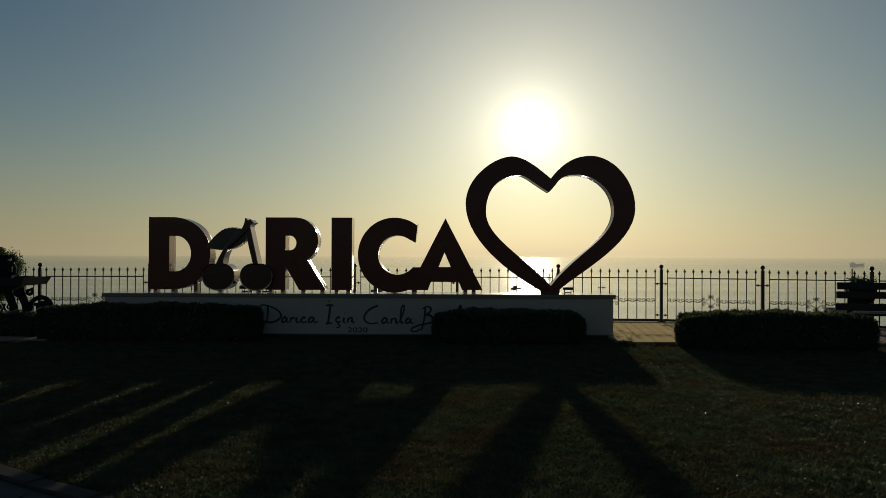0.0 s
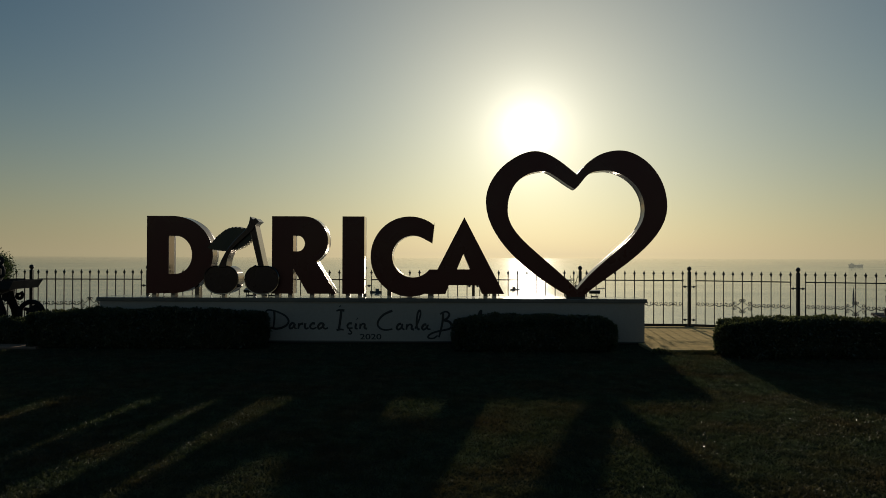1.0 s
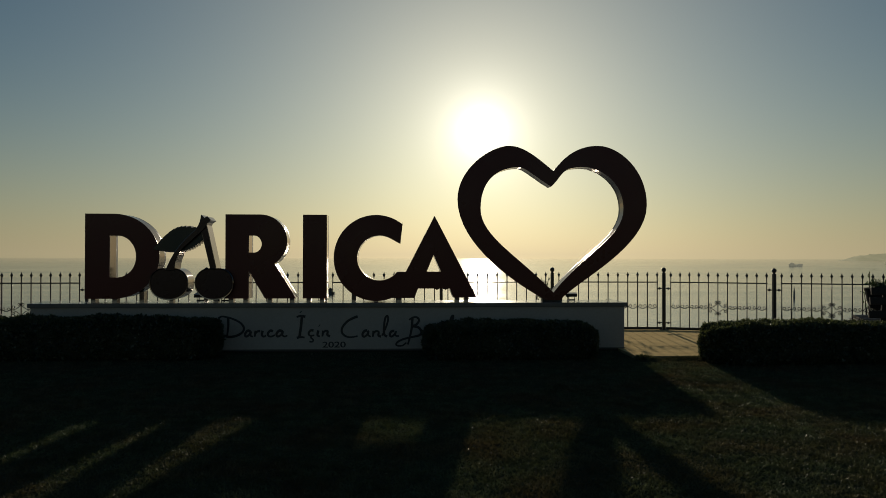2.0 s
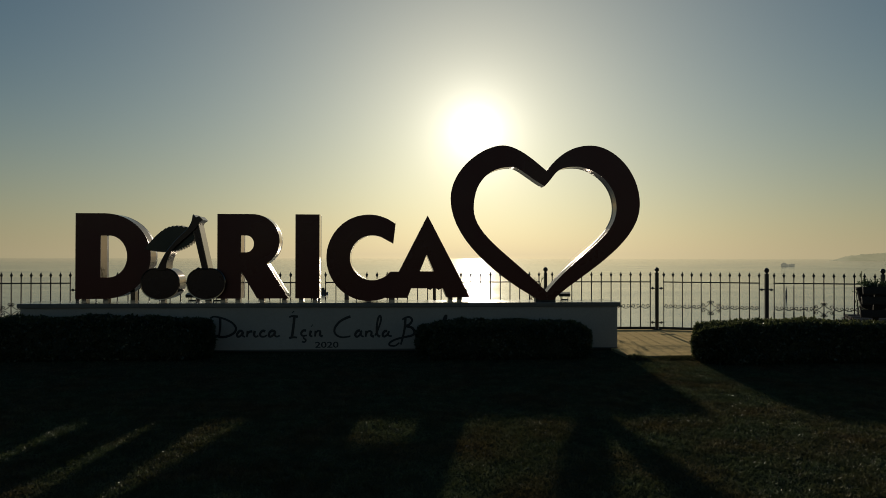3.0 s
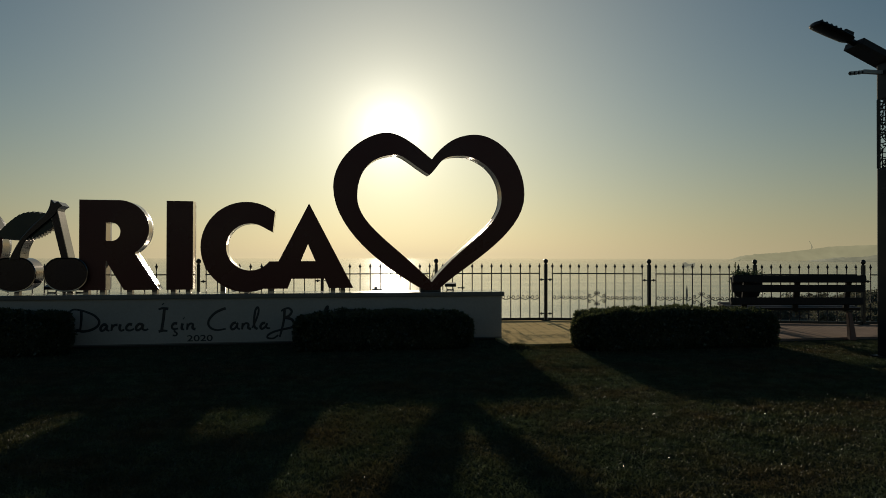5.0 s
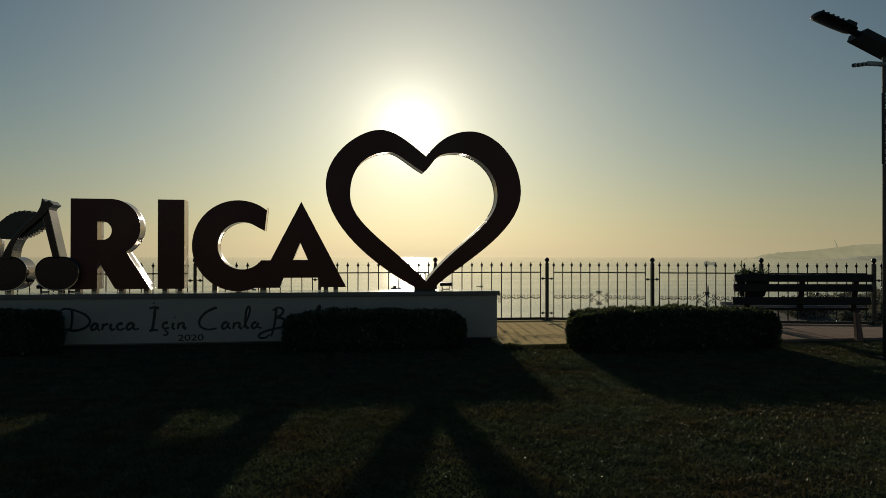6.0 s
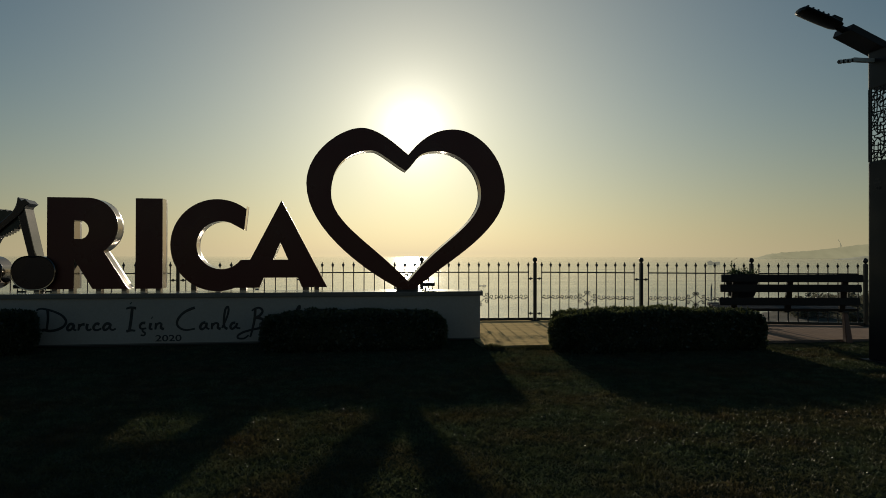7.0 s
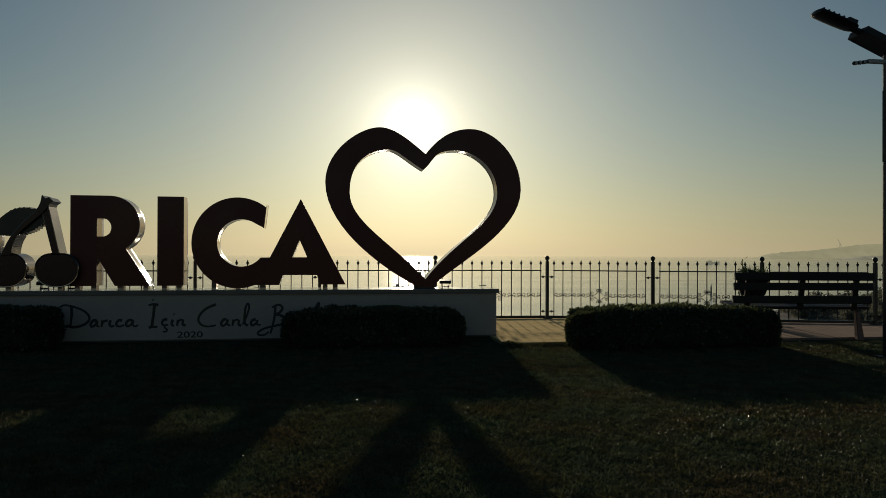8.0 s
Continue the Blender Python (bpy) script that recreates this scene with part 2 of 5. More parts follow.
M_DECKRED = material("reddish_terrace_paving", (0.20, 0.145, 0.115), 0.9, spec=0.0, spread=0.4, scale=2.6, fine=38, bump=0.35, dist=0.006)
for mat, weight, tint in ((M_DECK, 0.45, (1.0, 0.78, 0.42, 1.0)), (M_DECKRED, 0.16, (1.0, 0.80, 0.66, 1.0))):
    # tinted sheen puts the low sun's warm glare into the paving colour
    shader = mat.node_tree.nodes["Principled BSDF"]
    shader.inputs["Sheen Weight"].default_value, shader.inputs["Sheen Roughness"].default_value = weight, 0.45
    shader.inputs["Sheen Tint"].default_value = tint
M_SOIL = material("lawn_soil", (0.055, 0.060, 0.034), 0.95, spec=0.0, spread=0.35, scale=3.0, fine=50, bump=0.6, dist=0.03)
M_EARTH = material("scrub_earth", (0.10, 0.09, 0.06), 0.95, spread=0.4, scale=0.4, fine=5.0, bump=0.6, dist=0.2)
M_PAVE = material("pavement_stone", (0.065, 0.062, 0.055), 0.8, spec=0.1, spread=0.2, scale=2.0, fine=40, bump=0.25, dist=0.006, per_object=0.12)
M_KERB = material("kerb_concrete", (0.052, 0.048, 0.042), 0.85, spec=0.05, spread=0.2, scale=4.0, fine=50, bump=0.25, dist=0.006, per_object=0.08)
M_CONCRETE = material("bench_concrete", (0.20, 0.11, 0.08), 0.8, spread=0.2, scale=6.0, fine=60, bump=0.25, dist=0.005)
M_WOOD = material("dark_bench_wood", (0.022, 0.015, 0.011), 0.6, spec=0.3, spread=0.35, scale=5.0, fine=60, bump=0.25, dist=0.004, stretch=(0.12, 1, 1), per_object=0.15)
M_CHARCOAL = material("charcoal_lamp_paint", (0.011, 0.013, 0.015), 0.45, spec=0.3, spread=0.15, scale=3.0, fine=90, bump=0.05, dist=0.002)
M_WHITEPLASTIC = material("white_plastic", (0.45, 0.45, 0.43), 0.4, spread=0.08, bump=0.0)
M_TRAY = material("slate_paint", (0.016, 0.020, 0.025), 0.7, spec=0.25, spread=0.25, scale=6.0, fine=70, bump=0.15, dist=0.003)
M_WAGON = material("wagon_paint", (0.009, 0.010, 0.012), 0.8, spec=0.15, spread=0.3, scale=5.0, fine=60, bump=0.2, dist=0.004)
M_BARK = material("bark", (0.09, 0.06, 0.04), 0.9, spread=0.35, scale=14, fine=70, bump=0.6, dist=0.01)
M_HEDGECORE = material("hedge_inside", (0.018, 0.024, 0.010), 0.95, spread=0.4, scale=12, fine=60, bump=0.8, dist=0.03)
M_BOAT = material("boat_hull", (0.10, 0.10, 0.10), 0.5, spread=0.15, scale=1.0, fine=8.0, bump=0.0)
M_GRASS = leaf_material("grass_blade", (0.094, 0.117, 0.069), (0.135, 0.170, 0.060), gloss=0.024, rough=0.42, vary=0.2, dry=(1.3, 0.80, 0.76), thin=0.3)
M_DEW = material("dew_water", (0.02, 0.022, 0.02), 0.3, spread=0.1, bump=0.0, spec=1.0)
M_HEDGE = leaf_material("hedge_leaf", (0.022, 0.033, 0.012), (0.12, 0.14, 0.05), gloss=0.045, rough=0.38)
M_SHRUB = leaf_material("shrub_leaf", (0.035, 0.055, 0.02), (0.05, 0.08, 0.02), gloss=0.05, rough=0.4)
# leaf colours lightened and greyed, painting haze onto the shore trees
M_HAZELEAF = leaf_material("hazed_shore_leaf", (0.17, 0.17, 0.125), (0.17, 0.165, 0.11), gloss=0.02, rough=0.6)
M_SEA = sea_material()
# hill, ship and shore give off their pale haze tone as emission
M_HAZEHILL = haze_glow_material("hazy_hill", (0.285, 0.262, 0.155))
M_HAZESHIP = haze_glow_material("hazy_ship", (0.17, 0.165, 0.12), 0.9, 0.3)
M_HAZESHORE = haze_glow_material("hazy_shore", (0.205, 0.195, 0.13), 0.8, 0.03)


# ---- builders ----
def link_bm(name, bm, mat, smooth=False):
    bmesh.ops.recalc_face_normals(bm, faces=bm.faces[:])
    me = bpy.data.meshes.new(name)
    bm.to_mesh(me)
    bm.free()
    me.materials.append(mat)
    if smooth:
        me.polygons.foreach_set("use_smooth", [True] * len(me.polygons))
        me.set_sharp_from_angle(angle=0.6)
    return me


def part(name, bm, mat, parent=None, label="", smooth=False):
    ob = new(name, link_bm(name, bm, mat, smooth))
    if parent:
        ob.parent = parent
    if label:
        tagged(ob, label)
    return ob


def piece(name, me, parent, m=None):
    """Another object on a mesh that exists already."""
    ob = new(name, me)
    ob.parent = parent
    if m is not None:
        ob.matrix_basis = m
    return ob


def thing(name, label, category, at=(0, 0, 0), rz=0.0, group="", kind=""):
    ob = new(name)
    ob.empty_display_size = 0.1
    ob.matrix_basis = pose(*at, 0, 0, rz)
    return tagged(ob, label, category, group, kind)


def box(x0, y0, z0, x1, y1, z1, bevel=0.0, bm=None):
    own = bm is None
    bm = bm or bmesh.new()
    m = Matrix.Translation(((x0 + x1) / 2, (y0 + y1) / 2, (z0 + z1) / 2)) @ Matrix.Diagonal((x1 - x0, y1 - y0, z1 - z0, 1))
    made = bmesh.ops.create_cube(bm, size=1.0, matrix=m)["verts"]
    if bevel and own:
        bmesh.ops.bevel(bm, geom=bm.edges[:], offset=bevel, segments=2, affect="EDGES", profile=0.7)
    return bm


def lathe(profile, n=12, bm=None, at=(0, 0, 0)):
    """Rings (radius, z) about the z axis."""
    bm = bm or bmesh.new()
    rings = []
    for r, z in profile:
        rings.append([bm.verts.new((at[0] + r * math.cos(a), at[1] + r * math.sin(a), at[2] + z)) for a in (2 * math.pi * k / n for k in range(n))])
    for a, b in zip(rings, rings[1:]):
        for k in range(n):
            bm.faces.new((a[k], a[(k + 1) % n], b[(k + 1) % n], b[k]))
    bm.faces.new(rings[0][::-1])
    bm.faces.new(rings[-1])
    return bm


def tube(points, radius, n=6, bm=None, taper=None):
    """A round bar along a line of points; radius may shrink to taper at its end."""
    bm = bm or bmesh.new()
    pts = [Vector(p) for p in points]
    rings, side = [], None
    for k, p in enumerate(pts):
        d = (pts[min(k + 1, len(pts) - 1)] - pts[max(k - 1, 0)]).normalized()
        if side is None:
            side = d.orthogonal().normalized()
        side = (side - d * side.dot(d)).normalized()
        up = d.cross(side)
        r = radius if taper is None else radius + (taper - radius) * k / (len(pts) - 1)
        rings.append([bm.verts.new(p + r * (math.cos(a) * side + math.sin(a) * up)) for a in (2 * math.pi * j / n for j in range(n))])
    for a, b in zip(rings, rings[1:]):
        for j in range(n):
            bm.faces.new((a[j], a[(j + 1) % n], b[(j + 1) % n], b[j]))
    bm.faces.new(rings[0][::-1])
    bm.faces.new(rings[-1])
    return bm


def plate(loops, y0, y1, inset=0.0):
    """A flat outline in x and z, with holes, as a plate from y0 to y1."""
    bm = bmesh.new()
    edges = []
    for loop in loops:
        vs = [bm.verts.new((x, y0, z)) for x, z in loop]
        edges += [bm.edges.new((vs[k], vs[(k + 1) % len(vs)])) for k in range(len(vs))]
    bmesh.ops.triangle_fill(bm, edges=edges, use_beauty=True)
    bmesh.ops.recalc_face_normals(bm, faces=bm.faces[:])
    if inset:
        rim = bmesh.ops.inset_region(bm, faces=bm.faces[:], thickness=inset, use_even_offset=True)["faces"]
        bmesh.ops.delete(bm, geom=rim, context="FACES")
    made = bmesh.ops.extrude_face_region(bm, geom=bm.faces[:])["geom"]
    for v in made:
        if isinstance(v, bmesh.types.BMVert):
            v.co.y = y1
    return bm


def arc(cx, cz, rx, rz, a0, a1, n=20):
    return [(cx + rx * math.cos(radians(a0 + (a1 - a0) * k / n)), cz + rz * math.sin(radians(a0 + (a1 - a0) * k / n))) for k in range(n + 1)]


def smooth_line(points, n=8):
    """A soft curve through points (Catmull-Rom), its ends included."""
    out = []
    for k in range(len(points) - 1):
        p = [Vector(points[min(max(j, 0), len(points) - 1)]) for j in (k - 1, k, k + 1, k + 2)]
        for j in range(n):
            t = j / n
            out.append(0.5 * (2 * p[1] + (p[2] - p[0]) * t + (2 * p[0] - 5 * p[1] + 4 * p[2] - p[3]) * t * t + (3 * p[1] - p[0] - 3 * p[2] + p[3]) * t ** 3))
    return [tuple(v) for v in out] + [tuple(points[-1])]


def blades(name, roots, dirs, lengths, widths, mat, bend=0.3):
    """Many thin leaves in one mesh: each a pointed strip that bends over."""
    n = len(roots)
    side = np.cross(dirs, np.random.normal(size=(n, 3)))
    side /= np.linalg.norm(side, axis=1, keepdims=True) + 1e-9
    tipdir = dirs + bend * np.cross(side, dirs) + np.array([0, 0, -0.25 * bend])
    w, l = widths[:, None] / 2, lengths[:, None]
    mid = roots + dirs * l * 0.55
    tip = mid + tipdir * l * 0.45
    co = np.stack([roots - side * w * 0.7, roots + side * w * 0.7, mid + side * w, tip, mid - side * w], 1).reshape(-1, 3)
    me = bpy.data.meshes.new(name)
    me.vertices.add(5 * n)
    me.vertices.foreach_set("co", co.astype(np.float32).ravel())
    me.loops.add(5 * n)
    me.loops.foreach_set("vertex_index", np.arange(5 * n, dtype=np.int32))
    me.polygons.add(n)
    me.polygons.foreach_set("loop_start", np.arange(0, 5 * n, 5, dtype=np.int32))
    me.update(calc_edges=True)
    me.materials.append(mat)
    return me

# ---- large structure: ground, lawn, terrace, sea, far land ----
FENCE = [(-10.38, 11.75), (-8.61, 11.83), (-6.84, 11.92), (-5.02, 12.01), (-3.32, 12.09), (-1.56, 12.18), (0.205, 12.27), (1.965, 12.356),
         (3.729, 12.267), (5.233, 11.725), (6.744, 11.25), (8.26, 10.80), (9.78, 10.36), (11.30, 9.92)]


def fence_y(x):
    """Where the terrace ends, by x."""
    for (xa, ya), (xb, yb) in zip(FENCE, FENCE[1:]):
        if xa <= x <= xb:
            return ya + (yb - ya) * (x - xa) / (xb - xa)
    return FENCE[0][1] if x < 0 else max(FENCE[-1][1] - 0.29 * (x - FENCE[-1][0]), -4.0)


def land_height(x, y):
    """Terrace, the bank down to the shore, a low foreland, and the sea bed."""
    off = y - fence_y(x) - 0.45
    if off <= 0:
        return -0.34 if y < 11.0 else -0.06
    bank = -0.06 - 25.7 * min(1.0, off / 26.0) ** 0.55
    # low foreland beside the bay
    shore = 257 - (167.5 - x) * 3.0 if x < 167.5 else 257 + (x - 167.5) if x < 195 else 285 + 0.5 * (x - 195)
    if 60 < x < 330 and y < shore + 12:
        bank = max(bank, -24.0 + 0.4 * math.sin(x * 0.11) * math.cos(y * 0.09) - max(0.0, (y - shore) / 12.0) * 2.2)
    return bank + 0.25 * noise.noise((x * 0.35, y * 0.35, 0)) * min(1.0, off / 3.0)


def ground_sheet():
    far = [60, 75, 90, 105, 120, 135, 150, 165, 180, 195, 210, 225, 245, 270, 300, 350, 450, 800, 1800, 4800]
    xs = [-v for v in far[::-1]] + [-48 + 1.5 * k for k in range(65)] + far
    ys = [-4800, -1500, -400, -120, -40, -15, -5, 0, 4, 7, 8.5] + [9.5 + 0.5 * k for k in range(10)] + [15 + 1.5 * k for k in range(22)] + [48 + 7 * k for k in range(42)] + [360, 420, 600, 1200]
    verts = [(x, y, land_height(x, y)) for y in ys for x in xs]
    w = len(xs)
    faces = [(j * w + i, j * w + i + 1, (j + 1) * w + i + 1, (j + 1) * w + i) for j in range(len(ys) - 1) for i in range(w - 1)]
    me = bpy.data.meshes.new("ground")
    me.from_pydata(verts, [], faces)
    me.materials.append(M_EARTH)
    return tagged(new("ground", me), "earth ground sloping down to the shore", "ground", kind="structure")


ground_sheet()

sea = bmesh.new()
bmesh.ops.create_grid(sea, x_segments=24, y_segments=24, size=1.0, matrix=Matrix.Translation((0, 2412, -25)) @ Matrix.Diagonal((4790, 2398, 1, 1)))
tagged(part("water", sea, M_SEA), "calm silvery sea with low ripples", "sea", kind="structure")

# lawn edge: it runs along the paved walk
LAWN_EDGE = smooth_line([(2.2, -6.0), (0.9, 0.5), (-0.37, 2.85), (-0.98, 3.30), (-1.71, 3.72), (-2.13, 3.945), (-2.63, 4.24), (-3.5, 4.84), (-4.8, 5.75), (-6.3, 7.1), (-7.6, 8.5), (-8.2, 9.42)], 6)
LAWN = LAWN_EDGE + [(-5.3, 9.42), (-5.3, 10.15), (2.3, 10.15), (2.3, 9.42), (5.5, 9.42), (5.6, 9.38), (7.9, 9.38), (12.0, 8.22), (14.0, 2.0), (14.0, -6.0)]
DECK_FRONT = 9.45


def lawn_z(y):
    """The lawn and the walk are nearly level before the terrace and fall away further out."""
    f = 6.4 - y
    return -0.02 - 0.006 * (10.0 - y) - 0.014 * (f + (f * f + 0.5) ** 0.5)


def slab(outline, z0, z1, fall=False):
    bm = bmesh.new()
    vs = [bm.verts.new((x, y, z1 + (lawn_z(y) if fall else 0.0))) for x, y in outline]
    f = bm.faces.new(vs)
    if fall:
        for cut in (9.0, 8.0, 7.2, 6.6, 6.0, 5.4, 4.8, 4.0, 3.0, 1.5, 0.0, -3.0):
            bmesh.ops.bisect_plane(bm, geom=bm.verts[:] + bm.edges[:] + bm.faces[:], plane_co=(0, cut, 0), plane_no=(0, 1, 0))
        for v in bm.verts:
            v.co.z = z1 + lawn_z(v.co.y)
    made = bmesh.ops.extrude_face_region(bm, geom=bm.faces[:])["geom"]
    for v in made:
        if isinstance(v, bmesh.types.BMVert):
            v.co.z = z0 if not fall else v.co.z - 0.05
    bmesh.ops.triangulate(bm, faces=[f for f in bm.faces if len(f.verts) > 4])
    return bm


tagged(part("lawn", slab(LAWN, 0, 0.0, True), M_SOIL), "dark soil under the mown lawn", "lawn", kind="structure")

DECK_SPLIT = 5.0   # the glare-tinted sandy paving turns reddish beside the hedge, and again by the wagon
fence_line = [(x, y + 0.18) for x, y in FENCE]
split_y = fence_y(DECK_SPLIT) + 0.18
wagon_end = fence_y(-5.33) + 0.18
middle = [(-5.33, 10.16), (2.33, 10.16), (2.33, DECK_FRONT), (DECK_SPLIT, DECK_FRONT), (DECK_SPLIT, split_y)]
middle += [p for p in fence_line[::-1] if -5.33 < p[0] < DECK_SPLIT] + [(-5.33, wagon_end)]
west = [(-11.5, DECK_FRONT), (-5.33, DECK_FRONT), (-5.33, wagon_end)] + [p for p in fence_line[::-1] if p[0] < -5.33] + [(-11.5, 11.9)]
east = [(DECK_SPLIT, DECK_FRONT), (5.53, DECK_FRONT), (5.63, 9.41), (7.9, 9.41), (12.0, 8.25), (13.0, 9.4), (11.4, 10.12)]
east += [p for p in fence_line[::-1][1:] if p[0] > DECK_SPLIT] + [(DECK_SPLIT, split_y)]
tagged(part("terrace", slab(west, -0.2, 0.0), M_DECKRED), "dull reddish paved terrace round the flower wagon", "pavement", kind="structure")
tagged(part("terrace", slab(middle, -0.2, 0.0), M_DECK), "pale sandy paved terrace behind the lawn", "pavement", kind="structure")
tagged(part("terrace", slab(east, -0.2, 0.0), M_DECKRED), "dull reddish paved terrace round the bench", "pavement", kind="structure")

# edging board between lawn and terrace
bm = box(2.34, DECK_FRONT - 0.045, -0.12, 5.52, DECK_FRONT - 0.004, -0.014)
tagged(part("trim", bm, M_KERB), "low concrete edging strip of the terrace", "edging", kind="structure")

walk_outline = [(x - 0.13, y - 0.07) for x, y in LAWN_EDGE] + [(-11.5, 9.42), (-11.5, -6.0)]
pavement = tagged(part("pavement", slab(walk_outline, 0, 0.012, True), M_PAVE), "paved walk of grey stone slabs", "pavement", kind="structure")


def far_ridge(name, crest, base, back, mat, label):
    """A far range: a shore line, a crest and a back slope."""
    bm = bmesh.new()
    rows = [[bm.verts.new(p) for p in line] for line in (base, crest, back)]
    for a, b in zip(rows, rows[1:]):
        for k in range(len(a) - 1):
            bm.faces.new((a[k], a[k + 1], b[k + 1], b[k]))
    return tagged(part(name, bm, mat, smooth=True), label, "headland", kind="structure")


ridge = smooth_line([(2270, -27), (2310, -12), (2360, -1), (2440, 7), (2537, 13), (2640, 22), (2742, 32), (2830, 44), (2916, 52), (3050, 60), (3200, 66), (3400, 76), (3700, 70), (3900, 40)], 12)


def ridge_y(x):
    return 3500 - max(0.0, x - 2900) * 0.9


crest = [(x, ridge_y(x), z + 2.5 * noise.noise((x * 0.02, 3.1, 0)) + 3.0 * noise.noise((x * 0.13, 7.7, 0)) + 7.0 * max(0.0, noise.noise((x * 0.06, 2.2, 0))) * math.exp(-((x - 2480) / 180) ** 2)) for x, z in ridge]
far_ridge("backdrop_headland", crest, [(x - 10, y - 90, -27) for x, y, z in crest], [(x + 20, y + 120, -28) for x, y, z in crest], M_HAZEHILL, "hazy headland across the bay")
low = smooth_line([(2180, -27), (2230, -20), (2290, -14), (2350, -8), (2420, -6), (2500, 4), (2600, 3), (2720, 8), (2900, 6), (3100, 8)], 14)
crest2 = [(x, 2800 - max(0.0, x - 2350) * 0.6, z + 3.0 * noise.noise((x * 0.11, 1.7, 0))) for x, z in low]
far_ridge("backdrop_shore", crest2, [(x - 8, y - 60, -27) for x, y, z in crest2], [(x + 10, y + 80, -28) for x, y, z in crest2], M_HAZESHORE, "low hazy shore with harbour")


# ---- the sign on its plinth ----
PX0, PX1, PY0, PY1, PTOP = -4.90, 2.43, 10.09, 10.64, 0.585
plinth = thing("sign_plinth", "long pale grey painted plinth with black script lettering", "plinth", (0, 0, 0))
part("body", box(PX0 + 0.03, PY0 + 0.025, 0.002, PX1 - 0.03, PY1 - 0.025, PTOP - 0.055, 0.006), M_PLINTH, plinth)
part("cap", box(PX0, PY0, PTOP - 0.055, PX1, PY1, PTOP, 0.008), M_CAP, plinth, "pale stone cap slab")
part("base", box(PX0 + 0.07, PY0 + 0.065, -0.06, PX1 - 0.07, PY1 - 0.065, 0.002), M_BLACKPAINT, plinth, "dark recessed foot")
part("base_trim", box(PX0 + 0.028, PY0 + 0.015, 0.004, PX1 - 0.028, PY0 + 0.0235, 0.017), M_CAP, plinth)


def lettering(text, x0, x1, z0, z1, parent, y, shear=0.0, thin=0.0, name="lettering", mat=M_BLACKPAINT):
    """A word of the built-in font, fitted between x0 and x1, z0 and z1, on a wall that faces -y."""
    cu = bpy.data.curves.new("word", "FONT")
    cu.body, cu.extrude, cu.shear, cu.offset, cu.resolution_u = text, 0.02, shear, thin, 6
    ob = bpy.data.objects.new("word", cu)
    scene.collection.objects.link(ob)
    bpy.context.view_layer.update()
    me = bpy.data.meshes.new_from_object(ob.evaluated_get(bpy.context.evaluated_depsgraph_get()))
    bpy.data.objects.remove(ob)
    co = np.array([v.co for v in me.vertices])
    lo, hi = co.min(0), co.max(0)
    for v in me.vertices:
        x, h, d = v.co
        v.co = (x0 + (x - lo[0]) / (hi[0] - lo[0]) * (x1 - x0), y - 0.002 if d > 0 else y + 0.002, z0 + (h - lo[1]) / (hi[1] - lo[1]) * (z1 - z0))
    me.name = name
    me.materials.clear()
    me.materials.append(mat)
    ob = new(name, me)
    ob.parent = parent
    return ob


LY = PY0 + 0.025


def script_letter(label, *strokes):
    """One brushed letter of the script; a stroke is (start width, end width, points), in units of 2.69 mm from the word's corner."""
    letter = None
    for w0, w1, points in strokes:
        bm = bmesh.new()
        line = smooth_line([(-2.6975 + 0.00269 * u, LY, 0.5130 - 0.00269 * v) for u, v in points], 5)
        tube(line, w0, 8, bm, taper=w1)
        for v in bm.verts:
            v.co.y = LY + (v.co.y - LY) * 0.16
        if letter is None:
            letter = part("script_letter", bm, M_BLACKPAINT, plinth, label)
        else:
            part("stroke", bm, M_BLACKPAINT, letter)


H, F = 0.0165, 0.0105    # heavy and fine ends of the brush
script_letter("brushed script letter D", (F, H, [(18, 42), (34, 34), (60, 38), (90, 48), (118, 64), (133, 86), (126, 106), (102, 121), (70, 127), (48, 122), (40, 128)]), (H, F, [(62, 40), (63, 76), (58, 124)]))
script_letter("brushed script letter a", (H, F, [(162, 102), (150, 99), (139, 112), (141, 125), (154, 121), (165, 103), (163, 121), (174, 126)]))
script_letter("brushed script letter r", (H, F, [(186, 99), (184, 112), (181, 127)]), (F, H, [(183, 115), (193, 103), (206, 101)]))
script_letter("brushed script letter i without a dot", (H, F, [(217, 99), (214, 117), (221, 126), (233, 121)]))
script_letter("brushed script letter c", (H, F, [(264, 102), (252, 99), (241, 111), (243, 123), (257, 126), (272, 119)]))
script_letter("brushed script letter a", (H, F, [(306, 102), (292, 99), (280, 113), (284, 126), (299, 119), (309, 102), (306, 119), (316, 126), (329, 121)]))
script_letter("brushed script capital I with a dot", (H, H, [(394, 37), (390, 80), (383, 130)]), (F, H, [(370, 38), (386, 33), (410, 36)]), (H, F, [(371, 133), (388, 129), (407, 131)]), (H, H, [(387, 13), (390, 16)]))
script_letter("brushed script letter c with a tail", (H, F, [(447, 99), (434, 99), (425, 111), (431, 123), (451, 121)]), (F, F, [(437, 125), (436, 133), (446, 142), (441, 151), (428, 150)]))
script_letter("brushed script letter i", (H, F, [(469, 99), (465, 121), (476, 126)]), (H, H, [(472, 76), (475, 78)]))
script_letter("brushed script letter n", (H, F, [(491, 100), (487, 127)]), (F, H, [(488, 114), (500, 101), (511, 104), (510, 120), (522, 126)]))
script_letter("brushed script capital C", (H, F, [(648, 36), (630, 42), (602, 57), (579, 84), (576, 108), (591, 125), (616, 131), (648, 126)]))
script_letter("brushed script letter a", (H, F, [(692, 100), (679, 103), (670, 118), (676, 129), (690, 121), (698, 102), (696, 121), (708, 129)]))
